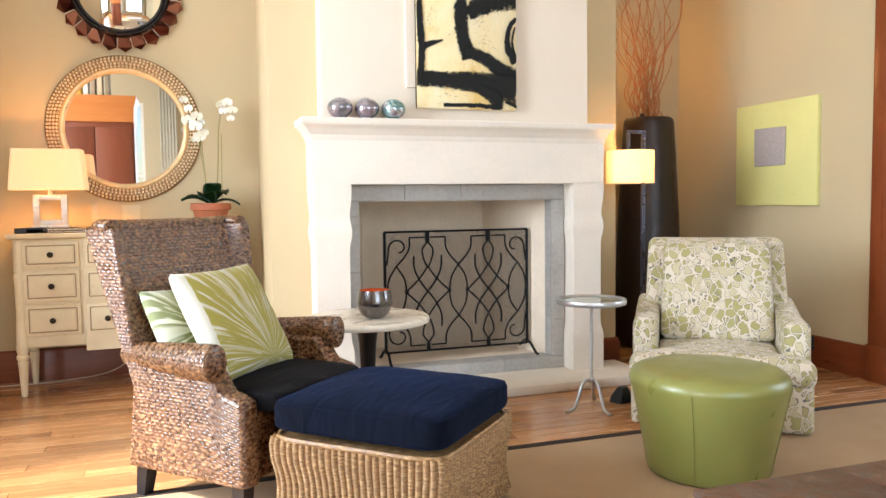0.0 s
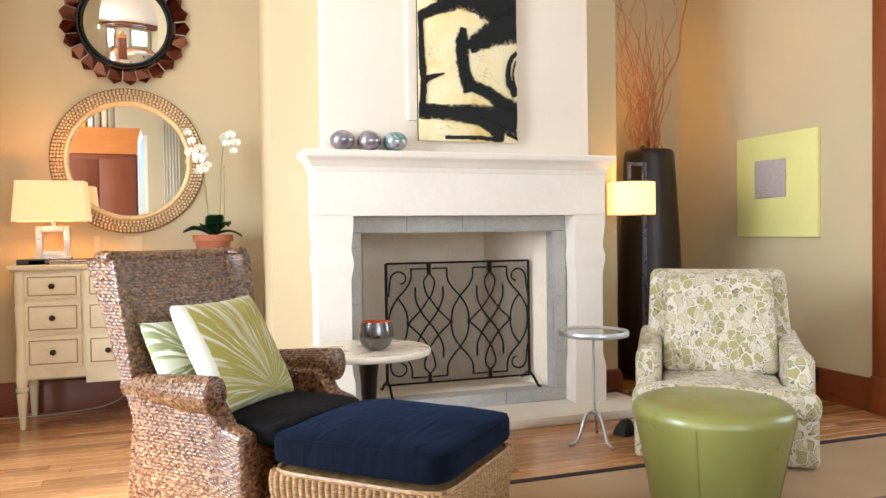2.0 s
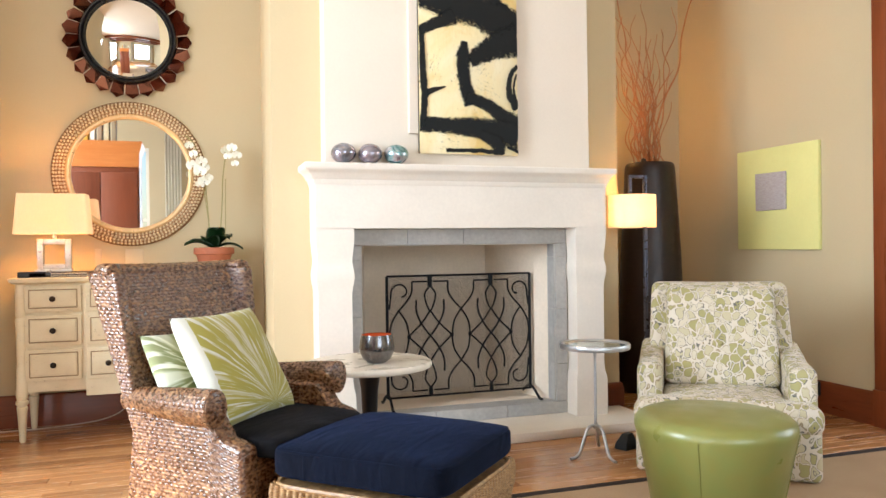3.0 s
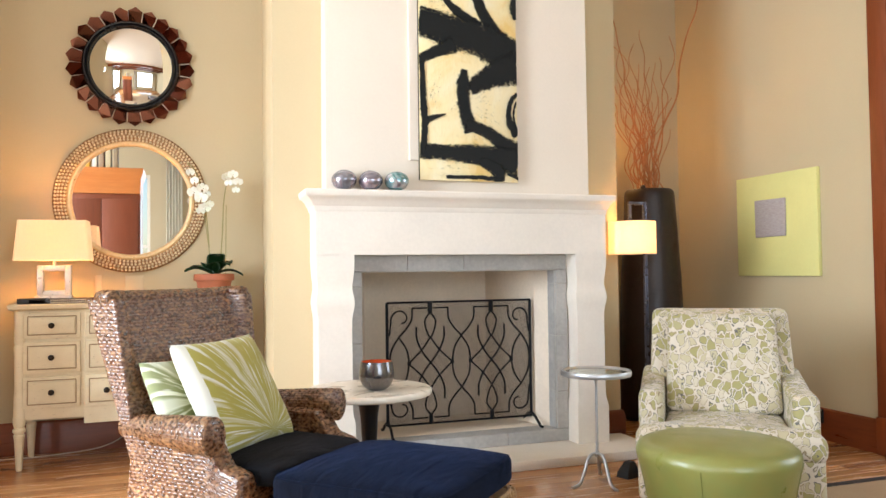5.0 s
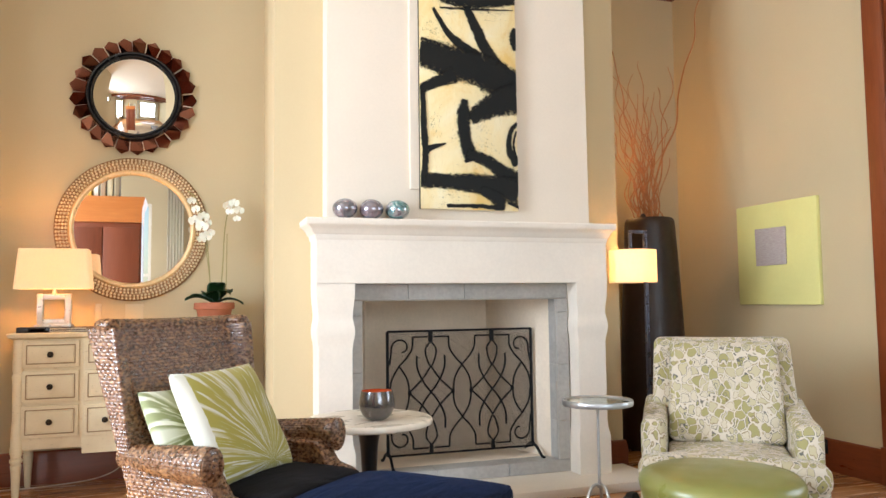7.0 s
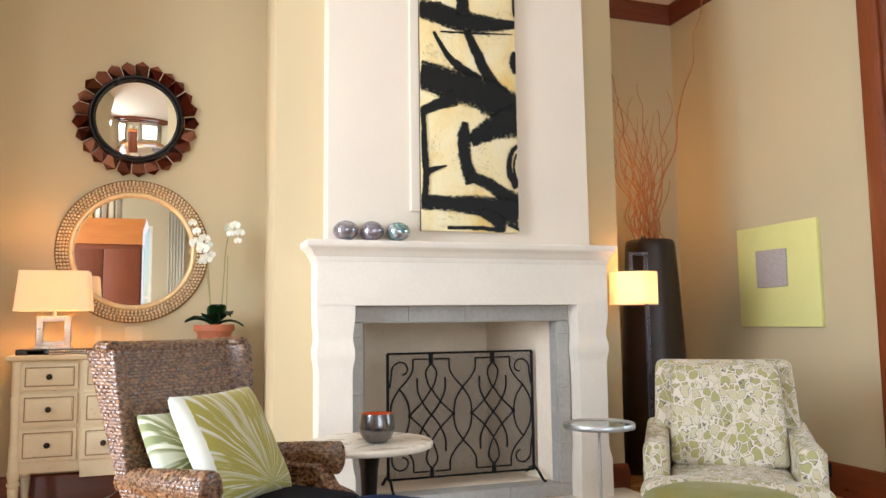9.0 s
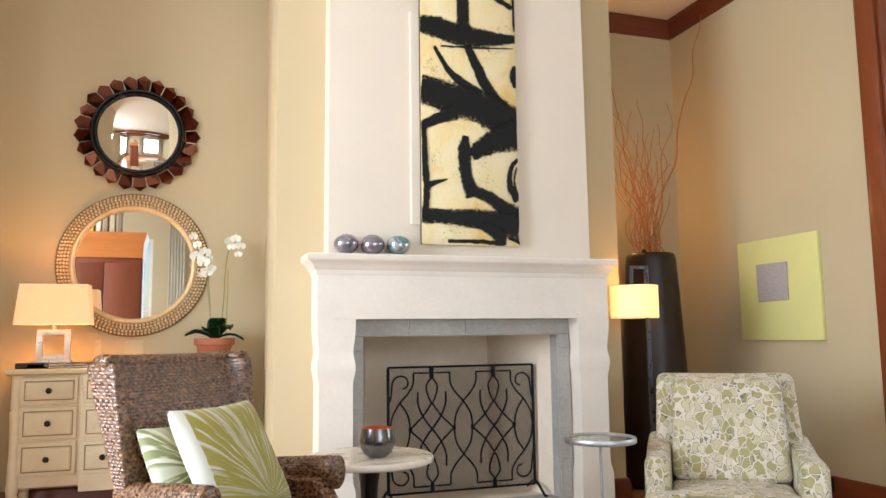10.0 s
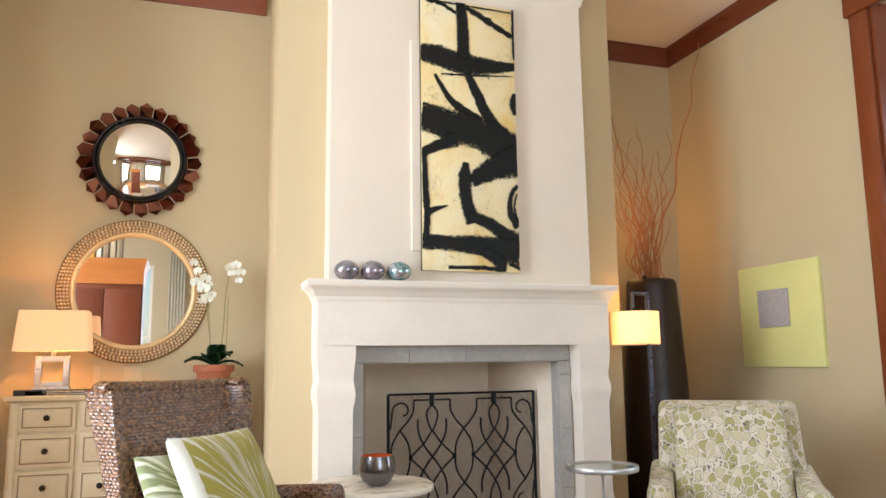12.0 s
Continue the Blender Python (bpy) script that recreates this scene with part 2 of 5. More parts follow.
for nm, prof, what in (("baseboard", BASE, "red-brown stained wooden baseboard"), ("crown_trim", CROWN, "red-brown stained wooden crown moulding")):
    moulding(nm, [(-1.36, BACK, 1, -1), (BX0, BACK, -1 if nm == "baseboard" else 0, -1)], prof, TRIM, what)
    moulding(nm, [(BX1, BACK, 0, -1), (RIGHT, BACK, -1, -1)], prof, TRIM, what)
    moulding(nm, [(RIGHT, BACK, -1, -1), (RIGHT, 3.43 if nm == "baseboard" else REAR, -1, 0)], prof, TRIMY, what)
moulding("baseboard", [(2.431, BY, 0, -1), (BX1, BY, 1, -1), (BX1, BACK, 1, 0)], [(o, z + SLAB if o == 0.022 and z == 0 else z) for o, z in BASE], TRIM, "red-brown stained wooden baseboard")
moulding("baseboard", [(BX0, BACK, -1, 0), (BX0, BY, -1, -1), (0.653, BY, 0, -1)], BASE, TRIM, "red-brown stained wooden baseboard")

# cased opening in the east wall
casing = thing("door_casing", pose(RIGHT, 3.36, 0), "tall red-brown stained wooden door casing", "door casing", kind="structure")
part("jamb_trim", box(-0.03, 0, -0.07, 0.062, 0.0, 3.20, 0.004), TRIMZ, casing)
part("jamb_trim", box(-0.03, 0, -2.66, -2.53, 0.0, 3.20, 0.004), TRIMZ, casing)
part("plinth_block", box(-0.042, 0, -0.075, 0.067, 0.0, 0.22, 0.004), TRIMZ, casing, "dark plinth block")
part("head_trim", box(-0.045, 0, -2.70, 0.085, 3.20, 3.36, 0.005), TRIMY, casing)
part("jamb_lining", box(0.002, 0.16, -0.085, -0.0625, 0.0, 3.24), TRIMZ, casing)

# floor
struct("floor", box(LEFT - 0.15, 6.8, REAR - 0.15, BACK + 0.15, -0.1, -0.006), plain("subfloor", srgb(0.25, 0.14, 0.07), 0.8), "honey-coloured oak strip floor", "floor")

# ---- fireplace ----
fire = thing("fireplace", pose(0, 0, 0), "cast limestone fireplace surround with a shelf and scrolled legs", "fireplace")


def leg_levels(x0, x1):
    """Corbel, roll, shaft and foot: (height, inset)."""
    prof = [(SLAB, 0.0), (0.27, 0.0), (0.29, 0.004), (0.32, 0.016), (0.36, 0.021), (0.84, 0.021), (0.872, 0.016), (0.90, 0.006), (0.93, 0.0),
            (0.96, 0.003), (0.985, 0.012), (1.01, 0.018), (1.04, 0.017), (1.08, 0.009), (1.12, 0.003), (1.17, 0.0), (OZ + 0.002, 0.0)]
    return [(z, x0 + d, x1 - d, LEGY + d, BY) for z, d in ((z, 0.62 * d) for z, d in prof)]


part("leg", stack(leg_levels(0.654, OX0)), STONE, fire, smooth=40)
part("leg", stack(leg_levels(OX1, 2.43)), STONE, fire, smooth=40)
part("lintel", stack([(OZ, 0.654, 2.43, LEGY, BY), (1.44, 0.654, 2.43, LEGY, BY)]), STONE, fire)
shelf = [(1.437, 0.003), (1.45, 0.008), (1.465, 0.011), (1.472, 0.02), (1.49, 0.028), (1.508, 0.045), (1.516, 0.058), (1.522, 0.062), (1.545, 0.064), (1.552, 0.06)]
part("shelf", wobble(stack([(z, 0.654 - o, 2.43 + 0.62 * o, LEGY - o, BY) for z, o in shelf]), 0.0015, 9), STONE, fire, "moulded limestone mantel shelf", smooth=30)
part("hearth_slab", box(0.40, 2.63, 3.83, BY + 0.02, 0.0, SLAB, 0.008), STONE, fire, "low limestone hearth slab")

# tiled frame: four bands of separate tiles with a reveal behind
tiles = part("tile_backing", box(OX0 - 0.01, OX0 + 0.07, TILEY + 0.012, TILEY + 0.10, SLAB, OZ, bm=box(OX1 - 0.078, OX1 + 0.01, TILEY + 0.012, TILEY + 0.10, SLAB, OZ, bm=box(OX0, OX1, TILEY + 0.012, TILEY + 0.10, 1.1, OZ, bm=box(OX0, OX1, TILEY + 0.012, TILEY + 0.10, SLAB, 0.125)))), GROUT, fire, "pale grout backing")


def tile(x0, x1, y0, y1, z0, z1):
    part("tile", box(x0 + 0.0015, x1 - 0.0015, y0, y1, z0 + 0.0015, z1 - 0.0015, 0.002, seg=1), TILE, tiles)


TX = [OX0, OX0 + 0.335, OX0 + 0.68, OX1]
IX0, IX1, IZ0, IZ1 = OX0 + 0.068, OX1 - 0.078, 0.13, 1.105
for a, b in zip(TX, TX[1:]):
    tile(a, b, TILEY, TILEY + 0.012, IZ1, OZ)
for a, b in zip([OX0, OX0 + 0.5, OX0 + 0.95, OX1], [OX0 + 0.5, OX0 + 0.95, OX1]):
    tile(a, b, TILEY, TILEY + 0.012, SLAB, IZ0)
    tile(a, b, TILEY + 0.013, TILEY + 0.14, IZ0 - 0.004, IZ0)
ZS = [IZ0, 0.36, 0.70, 1.02, IZ1]
for a, b in zip(ZS, ZS[1:]):
    tile(OX0, IX0, TILEY, TILEY + 0.012, a, b)
    tile(IX1, OX1, TILEY, TILEY + 0.012, a, b)
    tile(IX1 - 0.004, IX1, TILEY + 0.013, TILEY + 0.10, a, b)

# firebox: splayed sides, back, floor and throat
FB = 4.86
def lining(xa, ya, xb, yb):
    d = Vector((xb - xa, yb - ya, 0)).normalized()
    n = Vector((-d.y, d.x, 0)) * 0.03
    bm = bmesh.new()
    lo = [bm.verts.new(p) for p in ((xa, ya, SLAB), (xb, yb, SLAB), (xb + n.x, yb + n.y, SLAB), (xa + n.x, ya + n.y, SLAB))]
    hi = [bm.verts.new(v.co + Vector((0, 0, 1.3))) for v in lo]
    bm.faces.new(lo)
    bm.faces.new(hi)
    for k in range(4):
        bm.faces.new((lo[k], lo[(k + 1) % 4], hi[(k + 1) % 4], hi[k]))
    part("firebox_wall", bm, FIREBRICK, fire, "tan plastered firebox lining")


lining(IX0 - 0.002, TILEY + 0.1, IX0 + 0.16, FB)
lining(IX0 + 0.16, FB, IX1 - 0.2, FB)
lining(IX1 - 0.2, FB, IX1 + 0.002, TILEY + 0.1)
part("firebox_floor", box(IX0, IX1, TILEY + 0.10, FB, SLAB, IZ0 - 0.004), FIREBRICK, fire)
part("firebox_throat", box(IX0, IX1, TILEY + 0.10, FB + 0.02, IZ1 + 0.10, IZ1 + 0.14), FIREBRICK, fire)

# ---- wrought-iron screen in the firebox ----
IRON = plain("black_wrought_iron", srgb(0.10, 0.10, 0.11), 0.5, 0.7, var=0.3, scale=30, bump=0.2)
tmesh = Net("wire_mesh")
wv = [t for t in (tmesh.math("PINGPONG", tmesh.node("ShaderNodeSeparateXYZ", [(0, tmesh.co.outputs["Object"])]).outputs[k], 0.0016) for k in (0, 2))]
wire = tmesh.math("MAXIMUM", tmesh.math("LESS_THAN", wv[0], 0.00028), tmesh.math("LESS_THAN", wv[1], 0.00028))
MESH = tmesh.out(srgb(0.46, 0.42, 0.37), 0.55, 0.4, Alpha=tmesh.math("MULTIPLY", wire, 0.95))
SW, SH, SZ = 0.94, 0.735, 0.055      # width, height and clearance of the panel
screen = thing("fire_screen", pose(1.60, 4.42, IZ0 - 0.004), "black wrought-iron fire screen with scrolls and fine mesh", "fire screen")
part("mesh_panel", box(-SW / 2, SW / 2, 0.010, 0.0108, SZ, SZ + SH), MESH, screen, "fine dark wire mesh")
bar = lambda p, r=0.006, bm=None: tube(p, r, 6, bm)
fr = bar([(-SW / 2, 0, SZ), (-SW / 2, 0, SZ + SH)], 0.009)
bar([(SW / 2, 0, SZ), (SW / 2, 0, SZ + SH)], 0.009, fr)
bar([(-SW / 2, 0, SZ + SH), (SW / 2, 0, SZ + SH)], 0.007, fr)
bar([(-SW / 2, 0, SZ), (SW / 2, 0, SZ)], 0.007, fr)
part("frame", fr, IRON, screen)


def scroll(sx, sz):
    """A C-scroll in a corner of the panel."""
    pts = []
    for k in range(22):
        a = 0.4 + 4.6 * k / 21
        r = 0.062 * (1 - 0.62 * k / 21)
        pts.append((sx * (SW / 2 - 0.085 + r * math.cos(a - 0.4)), -0.004, SZ + SH / 2 + sz * (SH / 2 - 0.1 + r * math.sin(a - 0.4))))
    tail = [(sx * (SW / 2 - 0.02), -0.004, SZ + SH / 2 + sz * (SH / 2 - 0.14)), (sx * (SW / 2 - 0.012), -0.004, SZ + SH / 2 + sz * (SH / 2 - 0.2))]
    part("scroll", bar([*reversed(tail), *pts], 0.0055), IRON, screen)


for sx in (-1, 1):
    for sz in (-1, 1):
        scroll(sx, sz)


def curve_bar(*xz, name="curved_bar"):
    """The same bar mirrored to both halves, top and bottom."""
    for sz in (-1, 1):
        part(name, bar(spline([(x, -0.004 - 0.003 * (sz > 0), SZ + SH / 2 + sz * z) for x, z in xz], 22), 0.0055), IRON, screen)


HALF = SH / 2
for c in (-0.2, 0.2):
    s = 1 if c < 0 else -1
    # a drop loop at the top of each panel that runs into crossing ogees
    part("drop_loop", bar(spline([(c, -0.006, SZ + SH - 0.06), (c - 0.035, -0.006, SZ + SH - 0.12), (c, -0.006, SZ + SH - 0.215), (c + 0.035, -0.006, SZ + SH - 0.12), (c, -0.006, SZ + SH - 0.06)], 28), 0.0055), IRON, screen)
    part("drop_loop", bar(spline([(c, -0.006, SZ + 0.05), (c - 0.035, -0.006, SZ + 0.11), (c, -0.006, SZ + 0.205), (c + 0.035, -0.006, SZ + 0.11), (c, -0.006, SZ + 0.05)], 28), 0.0055), IRON, screen)
    part("collar", box(c - 0.012, c + 0.012, -0.014, 0.012, SZ + SH - 0.065, SZ + SH + 0.004, 0.003), IRON, screen)
    part("collar", box(c - 0.010, c + 0.010, -0.014, 0.012, SZ - 0.004, SZ + 0.05, 0.003), IRON, screen)
    for e in (-1, 1):
        curve_bar((c, 0.155), (c + e * 0.055, 0.08), (c + e * 0.14, 0.0))
        curve_bar((c + e * 0.088, 0.22), (c + e * 0.085, 0.14), (c + e * 0.04, 0.05), (c - e * 0.04, -0.05), (c - e * 0.085, -0.14), (c - e * 0.088, -0.22))
    for e in (-1, 1):
        # shouldered bracket lines beside each drop
        curve_bar((c + e * 0.02, HALF - 0.035), (c + e * 0.115, HALF - 0.035))
        curve_bar((c + e * 0.115, HALF - 0.035), (c + e * 0.118, HALF - 0.10), (c + e * 0.15, HALF - 0.155), (c + e * 0.2, 0.16))
curve_bar((0.0, 0.16), (-0.046, 0.085), (-0.06, 0.0))
curve_bar((0.0, 0.16), (0.046, 0.085), (0.06, 0.0))
for s in (-1, 1):
    curve_bar((s * 0.40, 0.16), (s * 0.352, 0.085), (s * 0.335, 0.0))
    curve_bar((s * 0.40, 0.16), (s * 0.445, 0.085), (s * 0.46, 0.0))
    for cx in (0.06, 0.335):
        part("boss", box(s * cx - 0.011, s * cx + 0.011, -0.012, 0.004, SZ + HALF - 0.012, SZ + HALF + 0.012, 0.004), IRON, screen)
    ft = bar(spline([(s * SW / 2, 0, SZ + 0.02), (s * SW / 2, -0.06, 0.055), (s * SW / 2 + s * 0.004, -0.12, 0.012), (s * SW / 2 + s * 0.006, -0.15, 0.007)], 12), [0.009] * 13)
    bar(spline([(s * SW / 2, 0, SZ + 0.02), (s * SW / 2, 0.06, 0.055), (s * SW / 2, 0.12, 0.012), (s * SW / 2, 0.15, 0.007)], 12), 0.009, ft)
    part("foot", ft, IRON, screen)

# ---- painting over the mantel ----
PX0, PX1, PZ0, PZ1, PY = 1.252, 1.862, 1.624, 3.285, 4.108
tc = Net("cream_oil_paint")
tcn = tc.noise(4.5, tc.mapped((1, 1, 0.7)), 5, 0.6, 0.6)
tcl = tc.ramp(tcn, [(0.3, srgb(0.94, 0.90, 0.77)), (0.5, srgb(0.93, 0.86, 0.66)), (0.68, srgb(0.90, 0.77, 0.48))])
tcf = tc.noise(30.0, tc.mapped((2.5, 1, 0.6), rot=(0, 0.5, 0)), 4, 0.6)
tcl = tc.mix(tc.grey(tcf, 0, 0.35, 0.55, 0.75), tcl, srgb(0.80, 0.72, 0.50))
CREAM = tc.out(tcl, 0.5, 0, tcf, 0.5, 0.004)
tk = Net("black_oil_paint")
kedge = tk.node("ShaderNodeAttribute", attribute_name="edge").outputs["Fac"]
streak = tk.math("ADD", tk.math("MULTIPLY", tk.noise(38.0, tk.mapped((1, 1, 1.6), rot=(0, 0.5, 0)), 5, 0.65), 0.6), tk.math("MULTIPLY", tk.noise(160.0, None, 2), 0.4))
cover = tk.math("ADD", tk.math("MULTIPLY", tk.math("SUBTRACT", 1.0, kedge), 2.9), tk.math("MULTIPLY", tk.math("SUBTRACT", streak, 0.53), 5.5))
cover = tk.math("MINIMUM", tk.math("MAXIMUM", cover, 0.0), 1.0)
INK = tk.out(tk.ramp(streak, [(0.3, srgb(0.03, 0.04, 0.04)), (0.7, srgb(0.075, 0.085, 0.08))]), 0.6, 0, streak, 0.5, 0.004, Alpha=cover, Specular_IOR_Level=0.3)
struct("backing_panel", box(1.197, 1.80, 4.122, OVERY + 0.002, 1.738, 3.015, 0.004), PLASTER, "narrow off-white panel behind the painting")
art = thing("painting", pose(PX0, PY, PZ0), "tall abstract painting with black brush strokes on cream canvas", "painting")
part("canvas", box(0, PX1 - PX0, 0, 0.0125, 0, PZ1 - PZ0, 0.004), CREAM, art)
part("edge_band", box(-0.003, 0.004, 0.002, 0.0125, 0.0, PZ1 - PZ0), plain("dark_canvas_edge", srgb(0.22, 0.20, 0.15), 0.6), art, "dark painted canvas edge")
AW, AH = PX1 - PX0, PZ1 - PZ0
depth_step = [0.0]


def stroke(width, *pts, rag=0.13, seed=1.0):
    """A brush stroke through points (across, up) from 0 to 1; widths in metres, with ragged edges."""
    depth_step[0] += 0.00025
    line = spline([(x * AW, -0.0012 - depth_step[0], y * AH) for x, y in pts], 130)
    ws = np.array(width)
    bm = bmesh.new()
    edge_layer = bm.verts.layers.float.new("edge")
    rows = []
    for i, p in enumerate(line):
        d = (line[min(i + 1, len(line) - 1)] - line[max(i - 1, 0)]).normalized()
        nrm = Vector((-d.z, 0, d.x))
        f = i / (len(line) - 1)
        w = float(np.interp(f, np.linspace(0, 1, len(ws)), ws)) / 2
        r = [w * (1 + rag * (noise.noise(Vector((f * 9, k * 7, seed))) + 0.7 * noise.noise(Vector((f * 33, k * 7, seed))) + 0.45 * noise.noise(Vector((f * 110, k * 7, seed))))) for k in (0, 1)]
        pair = []
        tip = max(0.0, 1 - 14 * min(f, 1 - f)) ** 2
        for k in (-1.0, -0.78, 0.0, 0.78, 1.0):
            q = p + nrm * (1.16 * k * r[k > 0])
            q.x, q.z = min(max(q.x, 0.001), AW - 0.001), min(max(q.z, 0.001), AH - 0.001)
            v = bm.verts.new(q)
            v[edge_layer] = max({1.0: 1.0, 0.78: 0.62, 0.0: 0.0}[abs(k)], tip)
            pair.append(v)
        rows.append(pair)
    for a, b in zip(rows, rows[1:]):
        for k in range(4):
            bm.faces.new((a[k], b[k], b[k + 1], a[k + 1]))
    part("brush_stroke", bm, INK, art, smooth=None)


def dry(x, y, ang, length, n, seed):
    """Dry-brush hairs at the ragged side of a stroke."""
    rng = random.Random(seed)
    bm = bmesh.new()
    edge_layer = bm.verts.layers.float.new("edge")
    for k in range(n):
        cx, cy = x * AW + rng.gauss(0, 0.045), y * AH + rng.gauss(0, 0.035)
        a = radians(ang + rng.gauss(0, 7))
        ln, w = length * rng.uniform(0.15, 0.6) / 2, rng.uniform(0.0006, 0.0028)
        c, s = math.cos(a), math.sin(a)
        q = [(cx - c * ln, cy - s * ln), (cx + s * w, cy - c * w), (cx + c * ln, cy + s * ln), (cx - s * w, cy + c * w)]
        if all(0.002 < u < AW - 0.002 and 0.002 < v < AH - 0.002 for u, v in q):
            quad = [bm.verts.new((u, -0.0009, v)) for u, v in q]
            for v in quad:
                v[edge_layer] = 0.95
            bm.faces.new(quad)
    part("dry_brush_mark", bm, INK, art, smooth=None)["kind"] = "stuff"


stroke((0.10, 0.13, 0.135, 0.09, 0.045), (-0.02, 0.79), (0.15, 0.785), (0.45, 0.765), (0.75, 0.765), (1.02, 0.775), seed=2, rag=0.09)
stroke((0.06, 0.075, 0.08), (0.42, 1.02), (0.44, 0.92), (0.45, 0.78), seed=3, rag=0.08)
stroke((0.03, 0.045, 0.03), (0.48, 0.985), (0.72, 0.94), (0.98, 0.89), seed=4, rag=0.35)
stroke((0.03, 0.02), (0.06, 0.995), (0.22, 0.985), (0.38, 0.955), seed=22, rag=0.5)
stroke((0.02, 0.035, 0.07), (0.14, 0.715), (0.22, 0.665), (0.34, 0.61), (0.62, 0.545), seed=5)
stroke((0.045, 0.065, 0.075, 0.08), (0.48, 0.73), (0.58, 0.655), (0.72, 0.56), (1.02, 0.455), seed=6, rag=0.1)
stroke((0.16, 0.19, 0.20, 0.24), (-0.02, 0.555), (0.3, 0.525), (0.65, 0.5), (1.02, 0.43), seed=7, rag=0.07)
stroke((0.10, 0.065, 0.05), (0.36, 0.48), (0.18, 0.45), (-0.02, 0.412), seed=9, rag=0.1)
stroke((0.20, 0.15, 0.075), (1.02, 0.415), (0.78, 0.385), (0.50, 0.325), seed=10, rag=0.12)
stroke((0.035, 0.085, 0.075, 0.09), (0.455, 0.395), (0.44, 0.34), (0.45, 0.26), (0.52, 0.17), seed=11, rag=0.12)
stroke((0.06, 0.08, 0.16), (0.46, 0.20), (0.68, 0.175), (0.86, 0.13), (1.02, 0.085), seed=12, rag=0.12)
stroke((0.085, 0.085, 0.12, 0.17), (-0.02, 0.10), (0.3, 0.098), (0.66, 0.09), (1.02, 0.07), seed=13, rag=0.08)
stroke((0.05, 0.09, 0.06), (0.60, 0.075), (0.78, 0.04), (0.80, 0.0), seed=14)
stroke((0.02, 0.028), (0.25, 0.012), (0.62, 0.014), (0.84, 0.004), seed=15, rag=0.4)
stroke((0.015, 0.02), (0.88, 0.03), (1.01, 0.012), seed=23, rag=0.4)
stroke((0.045, 0.03, 0.008), (0.05, 0.205), (0.14, 0.218), (0.26, 0.232), seed=16, rag=0.4)
stroke((0.03, 0.04, 0.035), (0.03, 0.41), (0.035, 0.30), (0.05, 0.19), (0.03, 0.09), seed=17, rag=0.35)
stroke((0.025, 0.03, 0.06), (1.0, 0.32), (0.925, 0.285), (0.91, 0.22), (1.0, 0.165), seed=18, rag=0.35)
stroke((0.012, 0.014), (0.985, 0.29), (0.955, 0.24), (0.985, 0.19), seed=24, rag=0.5)
stroke((0.016, 0.016), (0.99, 1.0), (0.985, 0.9), (0.99, 0.80), seed=19, rag=0.5)
stroke((0.012, 0.01), (0.05, 0.995), (0.4, 0.99), (0.98, 0.985), seed=20, rag=0.5)
stroke((0.03, 0.05, 0.02), (0.99, 0.67), (0.97, 0.63), (0.985, 0.585), seed=21, rag=0.5)
stroke((0.010, 0.014, 0.006), (0.2, 0.715), (0.55, 0.722), (0.98, 0.735), seed=25, rag=0.7)
for k, (x, y, a, ln, n) in enumerate(((0.12, 0.96, 60, 0.1, 90), (0.12, 0.63, -40, 0.12, 160), (0.28, 0.58, -35, 0.12, 90), (0.75, 0.735, 8, 0.2, 110), (0.3, 0.725, 3, 0.16, 60), (0.62, 0.22, -15, 0.15, 60),
                                      (0.3, 0.055, 0, 0.2, 60), (0.09, 0.3, 80, 0.15, 60), (0.60, 0.32, 40, 0.12, 90), (0.9, 0.93, -20, 0.14, 70), (0.92, 0.80, -10, 0.12, 60), (0.38, 0.24, 70, 0.1, 50), (0.6, 0.13, -10, 0.14, 40))):
    dry(x, y, a, ln, n, k)

# three silvered glass balls on the shelf
tb = Net("abalone_silver")
tcol = tb.ramp(tb.noise(9.0, None, 5, 0.6, 1.5), [(0.36, srgb(0.22, 0.42, 0.44)), (0.46, srgb(0.55, 0.72, 0.74)), (0.54, srgb(0.80, 0.80, 0.82)), (0.64, srgb(0.52, 0.46, 0.52))])
tcol = tb.mix(tb.grey(tb.n.new("ShaderNodeObjectInfo").outputs["Random"], 0, 0.75, 0.35, 0.75), tcol, srgb(0.62, 0.55, 0.60))
ABALONE = tb.out(tcol, 0.2, 0.7, tb.noise(30.0), 0.25, 0.004)
for k, x in enumerate((0.81, 0.958, 1.107)):
    bm = bmesh.new()
    bmesh.ops.create_uvsphere(bm, u_segments=32, v_segments=20, radius=0.068)
    bmesh.ops.scale(bm, vec=(1.0, 1.0, 0.82), verts=bm.verts[:])
    bmesh.ops.translate(bm, vec=(0, 0, 0.0555), verts=bm.verts[:])
    ob = lone("decorative_ball", wobble(bm, 0.003, 12, k * 5.0), ABALONE, "shell-inlaid silvery decorative ball on the mantel shelf", "ornament", pose(x, 4.085 - 0.004 * k, 1.5525, 0, 0, 50 * k), group="ornaments on the mantel", smooth=180)

# ---- rug ----
tr = Net("sisal_rug")
rw = tr.node("ShaderNodeTexWave", [("Vector", tr.mapped((1, 1, 1))), ("Scale", 60.0), ("Distortion", 1.5), ("Detail", 2.0)], wave_type="BANDS", bands_direction="Y").outputs[1]
rcol = tr.ramp(tr.noise(2.0), [(0.3, srgb(0.72, 0.61, 0.48)), (0.7, srgb(0.79, 0.68, 0.55))])
RUG = tr.out(tr.mix(tr.grey(tr.noise(220.0, detail=2), 0, 0.5), rcol, srgb(0.60, 0.49, 0.37)), 0.9, 0, tr.math("ADD", rw, tr.noise(150.0)), 0.5, 0.003)
